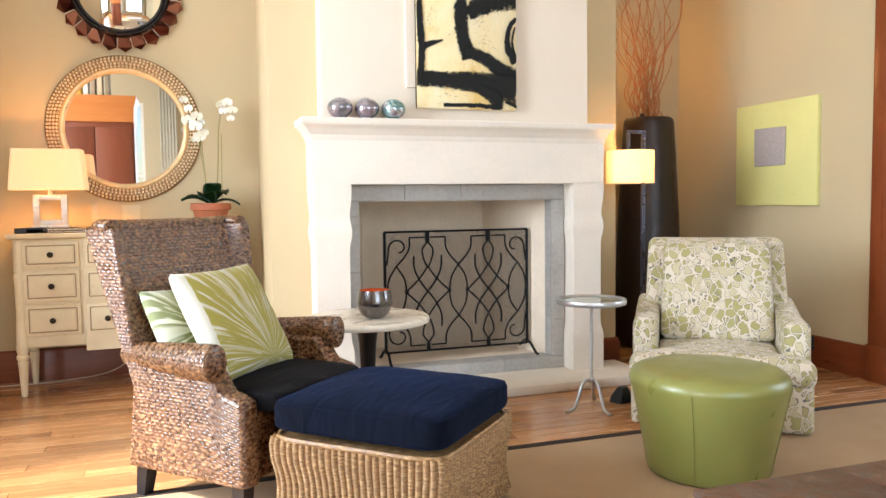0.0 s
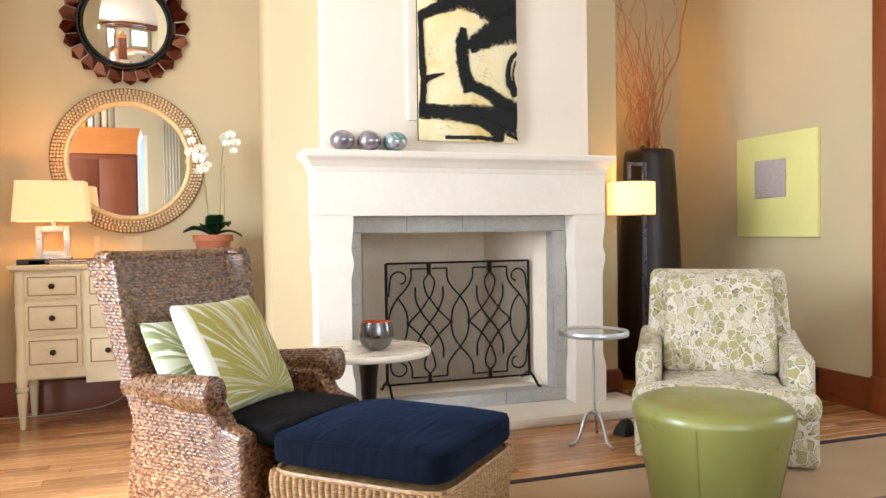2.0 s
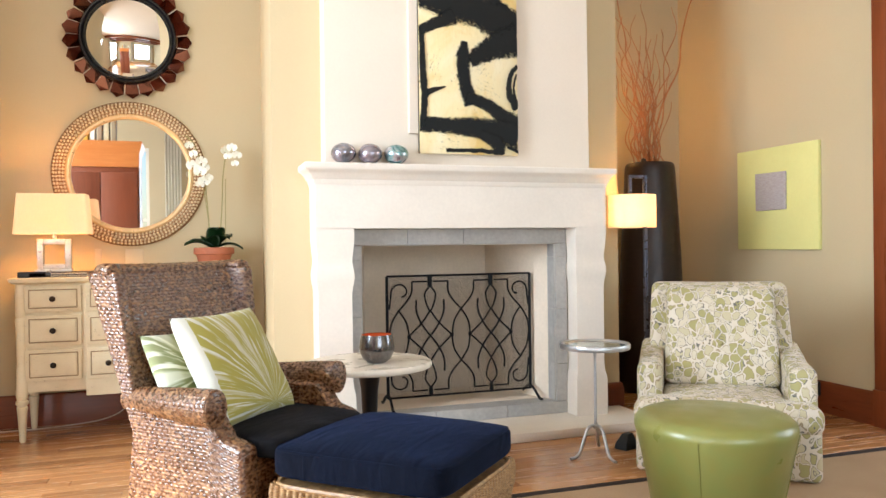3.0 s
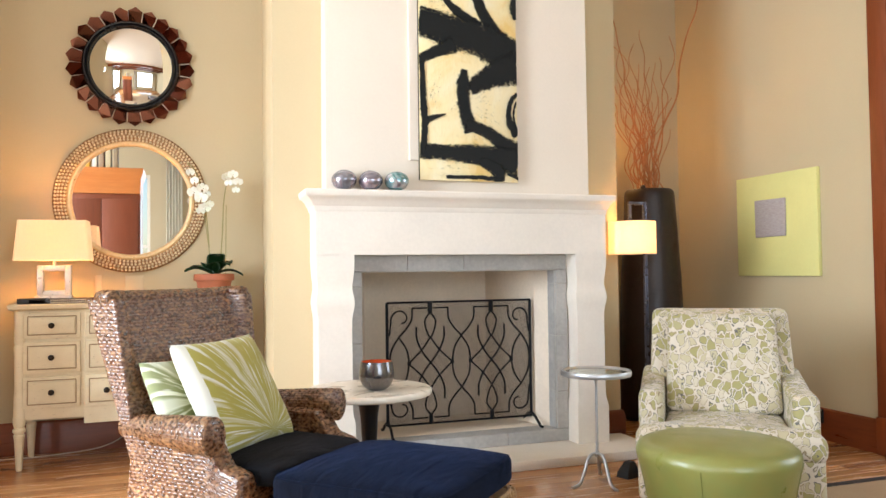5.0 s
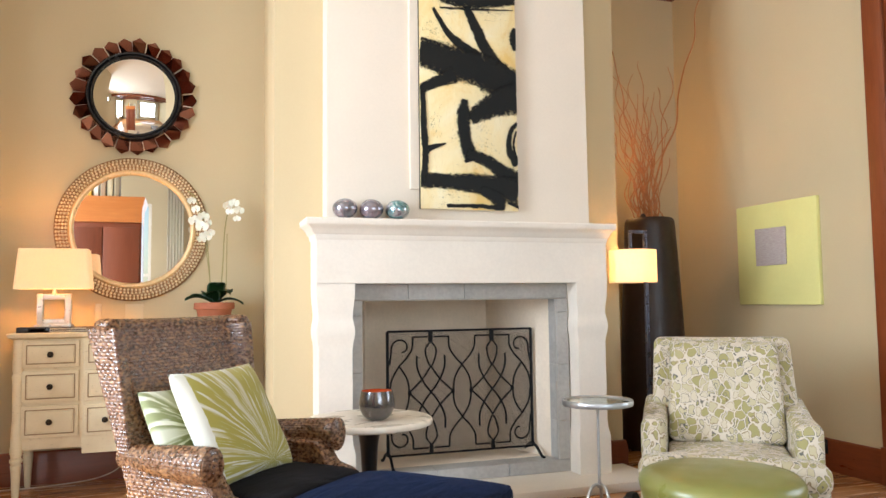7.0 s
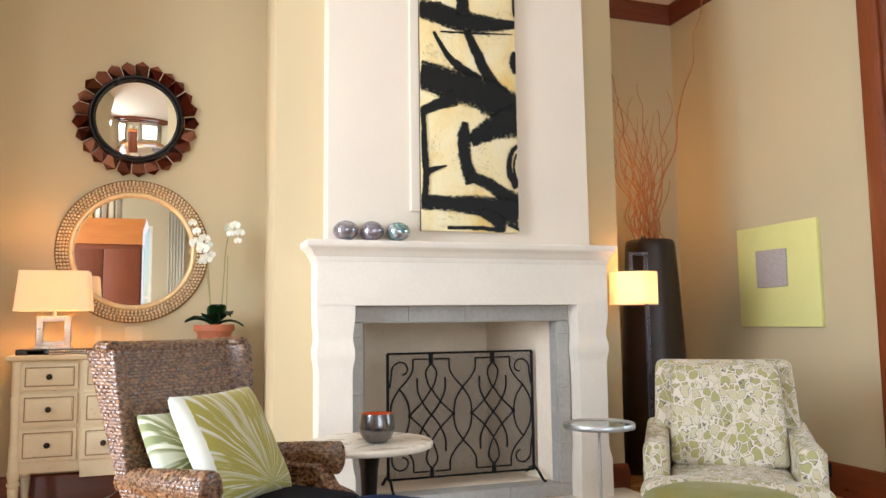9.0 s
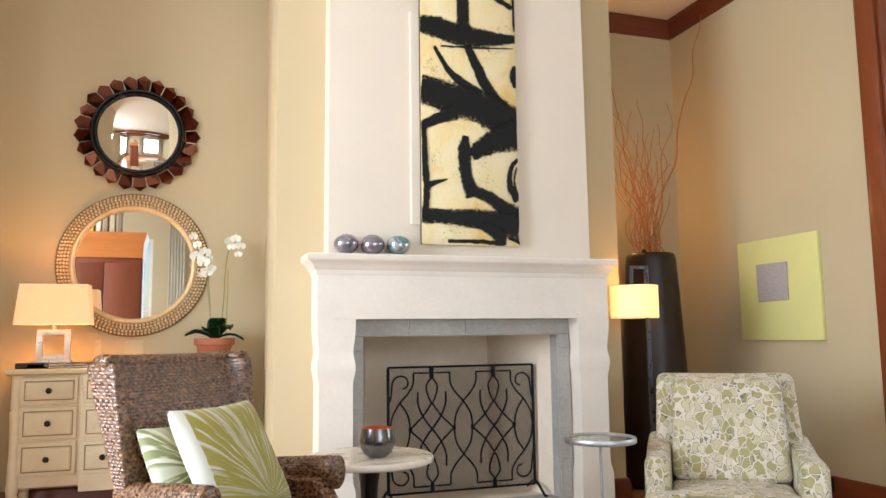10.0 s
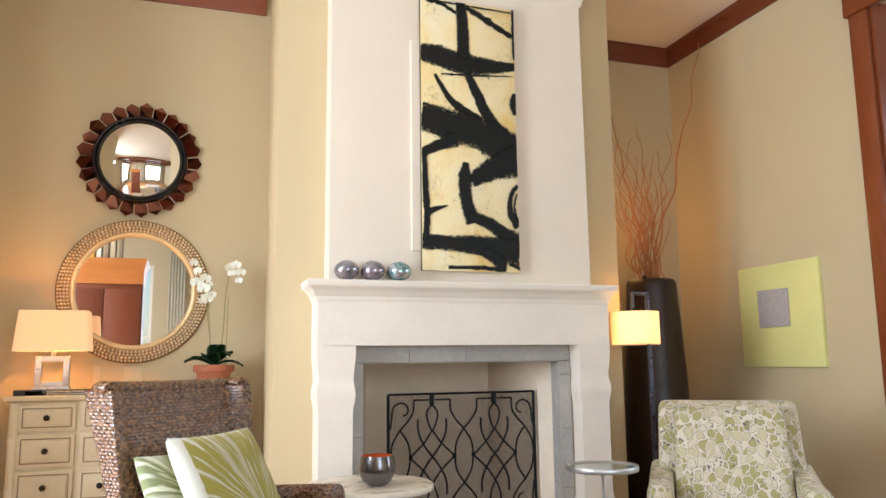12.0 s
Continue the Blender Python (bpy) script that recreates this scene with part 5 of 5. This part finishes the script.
vp_ = [(0, 0), (0.255, 0), (0.268, 0.01), (0.27, 0.05), (0.262, 0.5), (0.240, 1.0), (0.212, 1.5), (0.204, 1.62), (0.200, 1.66), (0.192, 1.685), (0.180, 1.695), (0.168, 1.69), (0.165, 1.65), (0.17, 1.2), (0, 1.15)]
vp_ = [(0.91 * r, z) for r, z in vp_]
vase = thing("floor_vase", pose(VX, VY, 0), "tall tapering dark brown floor vase", "vase")
part("body", wobble(lathe(vp_, 48), 0.006, 3, 2.0), VASE, vase, smooth=50)
lug = bmesh.new()
bmesh.ops.create_uvsphere(lug, u_segments=12, v_segments=8, radius=0.02)
bmesh.ops.translate(lug, vec=(-0.12, -0.10, 1.70), verts=lug.verts[:])
part("knot", lug, VASE, vase, smooth=180)
BRANCH = plain("curly_willow", srgb(0.68, 0.46, 0.29), 0.6, var=0.3, scale=20, bump=0.3)
bunch = thing("curly_branches", pose(VX, VY, 1.16), "tall curly willow branches standing in the vase", "branches")
rb = random.Random(31)


def twig(dx, dy, h, amp, r0, phase):
    n = 46
    pts, rs = [], []
    f1, f2 = rb.uniform(2.2, 3.6), rb.uniform(4.5, 7.5)
    sx, sy = rb.uniform(-0.07, 0.07), rb.uniform(-0.07, 0.07)
    for i in range(n + 1):
        u = i / n
        out = max(0.0, u - 0.3) / 0.7
        w = amp * min(1, u * 2.2)
        pts.append((sx * (0.4 + u) + dx * out ** 0.8 + w * (math.sin(f1 * 3.3 * u * h + phase) + 0.45 * math.sin(f2 * 3.3 * u * h + 2 * phase)),
                    sy * (0.4 + u) + dy * out ** 0.8 + w * (math.cos(f1 * 2.9 * u * h + 1.7 * phase) + 0.4 * math.sin(f2 * 3.0 * u * h)), 0.012 + h * u))
        rs.append(1.35 * r0 * (1 - 0.78 * u) + 0.0008)
    # keep clear of both walls and the breast
    pts = [(min(max(x, 2.72 - VX), 3.84 - VX), min(y, 5.29 - VY), z) for x, y, z in pts]
    part("branch", tube(pts, rs, 6), BRANCH, bunch, smooth=180)


for k in range(15):
    twig(rb.uniform(-0.26, -0.04), rb.uniform(-0.05, 0.12), rb.uniform(1.0, 1.75), rb.uniform(0.024, 0.042), rb.uniform(0.0042, 0.006), rb.uniform(0, 6))
for k in range(14):
    twig(rb.uniform(-0.02, 0.20), rb.uniform(-0.05, 0.12), rb.uniform(0.95, 1.6), rb.uniform(0.024, 0.042), rb.uniform(0.0042, 0.006), rb.uniform(0, 6))
twig(-0.30, 0.1, 1.95, 0.016, 0.006, 1.0)
twig(0.40, -0.15, 2.42, 0.022, 0.007, 2.2)
twig(0.28, 0.1, 1.75, 0.02, 0.006, 4.0)

# ---- floor lamp ----
BRNZ = plain("dark_bronze_metal", srgb(0.36, 0.37, 0.42), 0.3, 0.85, var=0.15, scale=10)
fl = thing("floor_lamp", pose(2.742, 4.13, 0), "slim dark metal floor lamp with lit cream drum shade", "lamp")
part("base_plate", lathe([(0, 0), (0.098, 0), (0.10, 0.004), (0.10, 0.014), (0.094, 0.018), (0, 0.020)], 36), BRNZ, fl, smooth=40)
part("pole", box(-0.011, 0.011, -0.011, 0.011, 0.018, 1.527, 0.002), BRNZ, fl)
part("arm", box(-0.118, -0.012, -0.010, 0.010, 1.507, 1.527, 0.002), BRNZ, fl)
part("drop", box(-0.118, -0.100, -0.010, 0.010, 1.292, 1.506, 0.002), BRNZ, fl)
SHADE2 = shade_material("warm_drum_shade", srgb(0.98, 0.91, 0.80), (1.0, 0.66, 0.34, 0.2), 0.22)
dr = bmesh.new()
lathe([(0.1475, 1.196), (0.1475, 1.399)], 48, dr, at=(-0.095, 0, 0))
bmesh.ops.solidify(dr, geom=dr.faces[:], thickness=0.002)
part("shade", dr, SHADE2, fl, "cream drum shade", smooth=60)
part("diffuser", lathe([(0, 1.204), (0.1445, 1.204), (0.1445, 1.201), (0, 1.201)], 40, at=(-0.095, 0, 0)), SHADE2, fl, "white diffuser disc")
part("socket", lathe([(0, 1.245), (0.016, 1.245), (0.018, 1.290), (0, 1.294)], 14, at=(-0.109, 0, 0)), BRNZ, fl)
bulb("floor_bulb", 2.655, 4.10, 1.31, 4.5, WARM, 0.03)

# ---- wall sconce in the recess ----
sc = thing("wall_sconce", pose(2.93, BACK, 2.06), "small lit wall sconce with a frosted globe", "wall lamp")
part("back_plate", box(-0.05, 0.05, -0.014, -0.001, -0.09, 0.09, 0.004), BRNZ, sc)
part("stem", tube([(0, -0.012, -0.02), (0, -0.10, -0.02)], 0.008, 8), BRNZ, sc)
part("cup", lathe([(0, -0.03), (0.018, -0.03), (0.024, 0.0), (0, 0.0)], 16, at=(0, -0.10, 0)), BRNZ, sc)
part("globe", lathe([(0.012, 0.001), (0.03, 0.012), (0.036, 0.035), (0.028, 0.06), (0.01, 0.078), (0, 0.08)], 20, at=(0, -0.10, 0)), SHADE2, sc, "frosted globe", smooth=180)
bulb("sconce_bulb", 2.93, BACK - 0.10, 2.19, 8, (1.0, 0.52, 0.19), 0.02)

# ---- small glass-topped table ----
gt = thing("side_table", pose(2.005, 3.49, 0), "small silver tripod table with round glass top", "side table")
STEEL = plain("brushed_steel", srgb(0.76, 0.77, 0.78), 0.4, 0.9, var=0.12, scale=25)
tgl = Net("table_glass")
GLASS = tgl.out(srgb(0.86, 0.92, 0.90), 0.02, 0.0, Transmission_Weight=0.85, IOR=1.45)
part("rim", lathe([(0.168, 0.553), (0.178, 0.553), (0.181, 0.558), (0.181, 0.577), (0.178, 0.581), (0.170, 0.581), (0.166, 0.576), (0.160, 0.572), (0.160, 0.566), (0.166, 0.560), (0.168, 0.553)], 56), STEEL, gt, "brushed steel rim", smooth=40)
part("glass", lathe([(0, 0.573), (0.164, 0.573), (0.164, 0.567), (0, 0.567)], 56), GLASS, gt, "pale glass top", smooth=30)
part("stem", lathe([(0, 0.135), (0.011, 0.135), (0.012, 0.15), (0.0075, 0.17), (0.0065, 0.5), (0.009, 0.54), (0.03, 0.556), (0.05, 0.5665), (0, 0.5665)], 16), STEEL, gt, smooth=50)
for az in (197, 272, 55):
    pts = spline([(0.004, 0, 0.145), (0.03, 0, 0.153), (0.065, 0, 0.135), (0.095, 0, 0.075), (0.12, 0, 0.025), (0.155, 0, 0.008), (0.185, 0, 0.0075)], 22)
    bm = tube(pts, [0.0085 - 0.0018 * abs(k / 22 - 0.4) for k in range(23)], 8)
    bmesh.ops.transform(bm, matrix=pose(0, 0, 0, 0, 0, az), verts=bm.verts[:])
    part("leg", bm, STEEL, gt, "curved steel leg", smooth=60)

# ---- white pedestal table with a bowl ----
WHITE = plain("white_marble_top", srgb(0.90, 0.87, 0.81), 0.3, var=0.05, scale=4, fine=20, bump=0.04)
BLACKP = plain("black_painted_metal", srgb(0.07, 0.065, 0.07), 0.35, 0.3)
pt = thing("pedestal_table", pose(0.816, 3.55, 0), "round white-topped table on a dark pedestal", "side table")
part("tabletop", lathe([(0, 0.519), (0.285, 0.519), (0.297, 0.524), (0.301, 0.533), (0.299, 0.545), (0.292, 0.551), (0, 0.552)], 72), WHITE, pt, "round white stone top", smooth=40)
part("pedestal", lathe([(0, 0.0), (0.17, 0.0), (0.175, 0.008), (0.165, 0.018), (0.10, 0.035), (0.06, 0.07), (0.045, 0.14), (0.036, 0.30), (0.042, 0.42), (0.052, 0.48), (0.075, 0.512), (0.075, 0.5185), (0, 0.5185)], 40), BLACKP, pt, "turned dark pedestal", smooth=50)
bowl = thing("bowl", pose(0.835, 3.47, 0.5525), "round gunmetal glass bowl with copper inside", "bowl")
GUN = plain("gunmetal_glaze", srgb(0.46, 0.45, 0.45), 0.2, 0.85, var=0.35, scale=14, bump=0.05)
COPPER = plain("copper_leaf", srgb(0.90, 0.45, 0.24), 0.45, 0.6, var=0.2, scale=20)
ob_ = [(0, 0.0), (0.035, 0.0), (0.045, 0.004), (0.066, 0.022), (0.080, 0.05), (0.083, 0.075), (0.079, 0.105), (0.073, 0.132), (0.0725, 0.134)]
part("outside", lathe([*ob_, (0.071, 0.133)], 48), GUN, bowl, smooth=60)
part("inside", lathe([(0.071, 0.1335), (0.076, 0.105), (0.079, 0.075), (0.076, 0.05), (0.062, 0.026), (0.04, 0.01), (0, 0.008)], 48), COPPER, bowl, "copper-coloured lining", smooth=60)

# ---- wall panel ----
pn = thing("wall_panel", pose(RIGHT, 4.208, 1.396), "square pale lime canvas with a small grey woven square", "artwork")
part("canvas", box(-0.03, 0, -0.378, 0.372, -0.353, 0.353, 0.004), plain("lime_wash_paint", srgb(0.84, 0.83, 0.55), 0.7, var=0.05, scale=4, fine=120, bump=0.25), pn)
tn = Net("grey_weave")
nw = tn.noise(150.0, tn.mapped((1, 0.2, 1.0)), 2)
part("patch", wobble(box(-0.046, -0.0305, -0.114, 0.172, -0.081, 0.179, 0.006), 0.003, 9), tn.out(tn.ramp(nw, [(0.3, srgb(0.63, 0.59, 0.58)), (0.7, srgb(0.69, 0.66, 0.65))]), 0.9, 0, nw, 0.6, 0.004), pn, "grey woven square")

# small dark socket on the baseboard, and a black pedal switch on the floor
lone("socket", box(-0.012, 0, -0.035, 0.035, -0.045, 0.045, 0.003), plain("black_plastic", srgb(0.06, 0.06, 0.06), 0.4), "small black wall socket on the baseboard", "socket", pose(RIGHT - 0.022, 3.865, 0.15))
lone("pedal_switch", stack([(0.0, -0.05, 0.05, -0.04, 0.04), (0.03, -0.045, 0.045, -0.035, 0.035), (0.075, -0.01, 0.035, -0.02, 0.02), (0.08, 0.0, 0.03, -0.015, 0.015)]), plain("black_rubber", srgb(0.05, 0.05, 0.05), 0.5), "black wedge-shaped lamp pedal on the floor", "pedal", pose(2.215, 3.535, 0, 0, 0, 20))

# ---- coffee table ----
ts = Net("slate_top")
sv = ts.noise(9.0, None, 7, 0.7, 1.2)
SLATE = ts.out(ts.ramp(sv, [(0.34, srgb(0.20, 0.15, 0.13)), (0.47, srgb(0.38, 0.25, 0.17)), (0.56, srgb(0.33, 0.28, 0.25)), (0.68, srgb(0.55, 0.40, 0.28))]), 0.45, 0, ts.noise(30.0), 0.5, 0.006)
ct = thing("coffee_table", pose(1.80, 0.92, 0.010), "low coffee table with a mottled brown slate top", "coffee table")
for i in range(3):
    for j in range(2):
        x0, y0 = -0.672 + 0.448 * i, -0.572 + 0.572 * j
        part("slate_tile", box(x0 + 0.002, x0 + 0.446, y0 + 0.002, y0 + 0.570, 0.37, 0.392, 0.004), SLATE, ct)
part("apron", box(-0.675, 0.675, -0.575, 0.575, 0.29, 0.369, 0.004), DARKWOOD, ct)
for sx in (-1, 1):
    for sy in (-1, 1):
        part("leg", box(sx * 0.62 - 0.04, sx * 0.62 + 0.04, sy * 0.52 - 0.04, sy * 0.52 + 0.04, 0, 0.289, 0.004), DARKWOOD, ct)

# ---- what the mirrors show: armoire, window, curtains, beams; plus added windows ----
ARM = wood("red_brown_armoire", srgb(0.37, 0.17, 0.10), srgb(0.52, 0.27, 0.17), 0.35, 2)
ARML = wood("light_armoire_cornice", srgb(0.62, 0.34, 0.15), srgb(0.80, 0.50, 0.26), 0.35, 0)
arm = thing("armoire", pose(-0.95, 0.72, 0), "tall red-brown wooden armoire with a lighter cornice", "armoire")
part("body", box(-0.42, 0.42, -0.26, 0.26, 0.0, 2.06, 0.006), ARM, arm)
for sx in (-1, 1):
    part("door", box(sx * 0.2 - 0.195, sx * 0.2 + 0.195, 0.262, 0.28, 0.1, 2.0, 0.005), ARM, arm)
part("cornice", stack([(2.061, -0.42, 0.42, -0.26, 0.285), (2.24, -0.425, 0.425, -0.26, 0.29), (2.27, -0.44, 0.44, -0.28, 0.31), (2.34, -0.455, 0.455, -0.29, 0.33), (2.36, -0.455, 0.455, -0.29, 0.33)]), ARML, arm)
for k, (c, h) in enumerate(((srgb(0.85, 0.65, 0.25), 0.26), (srgb(0.85, 0.82, 0.76), 0.34), (srgb(0.6, 0.5, 0.4), 0.32), (srgb(0.75, 0.68, 0.55), 0.33), (srgb(0.55, 0.48, 0.38), 0.30))):
    lone("book", box(-0.022, 0.022, -0.1, 0.1, 0, h, 0.003), plain("book_cloth", c, 0.7), "upright book on top of the armoire", "book", pose(-1.10 + 0.075 * k, 0.9, 2.3602), group="books on the armoire")
FRAMEW = plain("white_window_paint", srgb(0.85, 0.83, 0.78), 0.5)


def window(name, along, c0, c1, at, z0, z1):
    w = thing(name, pose(at, 0, 0) if along == "y" else pose(0, at, 0), "tall white-framed window, inferred or added, with bright daylight", "window", kind="structure")
    n = max(1, round((c1 - c0) / 1.0))
    for k in range(n + 1):
        a = c0 + (c1 - c0) * k / n
        b0, b1 = (a, a + 0.05) if k == 0 else ((a - 0.05, a) if k == n else (a - 0.025, a + 0.025))
        part("mullion", box(-0.10, -0.05, b0, b1, z0, z1) if along == "y" else box(b0, b1, -0.10, -0.05, z0, z1), FRAMEW, w)
    for z in (z0, (z0 + z1) / 2, z1 - 0.05):
        part("rail", box(-0.095, -0.055, c0, c1, z, z + 0.05) if along == "y" else box(c0, c1, -0.095, -0.055, z, z + 0.05), FRAMEW, w)


window("window_1", "y", 1.55, 3.05, LEFT, 0.5, 3.2)
# invented frame round the added rear fill
window("added_fill_window", "y", -2.9, -0.9, LEFT, 0.5, 3.2)
window("window_2", "x", 0.2, 3.0, REAR, 0.5, 3.2)
# added slot of sky that stands in for the highlight on the armoire's side
window("armoire_glint_slot", "x", -0.90, -0.62, REAR, 0.3, 2.85)
CURT = plain("ivory_curtain", srgb(0.88, 0.86, 0.80), 0.85, var=0.05)


def curtain(x, y, w, along):
    def fn(u, v):
        s = w * (u - 0.5)
        d = 0.009 * math.sin(u * 34)
        return (s, d, 0.02 + 3.3 * v) if along == "x" else (d, s, 0.02 + 3.3 * v)
    bm = sheet(fn, 90, 2)
    bmesh.ops.solidify(bm, geom=bm.faces[:], thickness=0.004)
    lone("curtain", bm, CURT, "long ivory curtain beside the window", "curtain", pose(x, y, 0), group="curtains", smooth=180)


curtain(-0.22, REAR + 0.12, 0.27, "x")
curtain(3.25, REAR + 0.12, 0.5, "x")
curtain(LEFT + 0.12, -0.6, 0.45, "y")
for k, y in enumerate((-2.2, -0.9, 0.4)):
    struct("beam", box(LEFT, RIGHT, y - 0.14, y + 0.14, TOP - 0.28, TOP - 0.002, 0.01), TRIM, "dark stained wooden ceiling beam", "beam")

# ---- floorboards, last ----
floor_ob = bpy.data.objects["floor"]
rngf = random.Random(4)
BW = 0.083


def board_mesh(length):
    return mesh_of("floorboard", box(-length / 2, length / 2, -BW / 2 + 0.0006, BW / 2 - 0.0006, -0.006, 0.0, 0.0012, seg=1), PLANK)


lengths = [1.2, 1.5, 1.8, 2.1]
boards = {l: board_mesh(l - 0.001) for l in lengths}
rest = bmesh.new()
row = 0
y = BACK - BW / 2
while y > REAR:
    near = y > 2.95
    x = (-1.75 if near else LEFT) - rngf.uniform(0, 1.0) * near
    if near:
        box(LEFT, x, y - BW / 2 + 0.0006, y + BW / 2 - 0.0006, -0.006, 0.0, bm=rest)
        while x < RIGHT - 0.1:
            l = rngf.choice(lengths)
            if x + l > RIGHT + 2.7:
                break
            ob = new("floorboard", boards[l])
            ob.parent = floor_ob
            ob.location = (x + l / 2, y, 0)
            x += l
    if x < 6.5:
        box(x, 6.6, y - BW / 2 + 0.0006, y + BW / 2 - 0.0006, -0.006, 0.0, bm=rest)
    y -= BW
    row += 1
ob = part("floorboard_field", rest, PLANK, floor_ob)
ob["kind"] = "stuff"
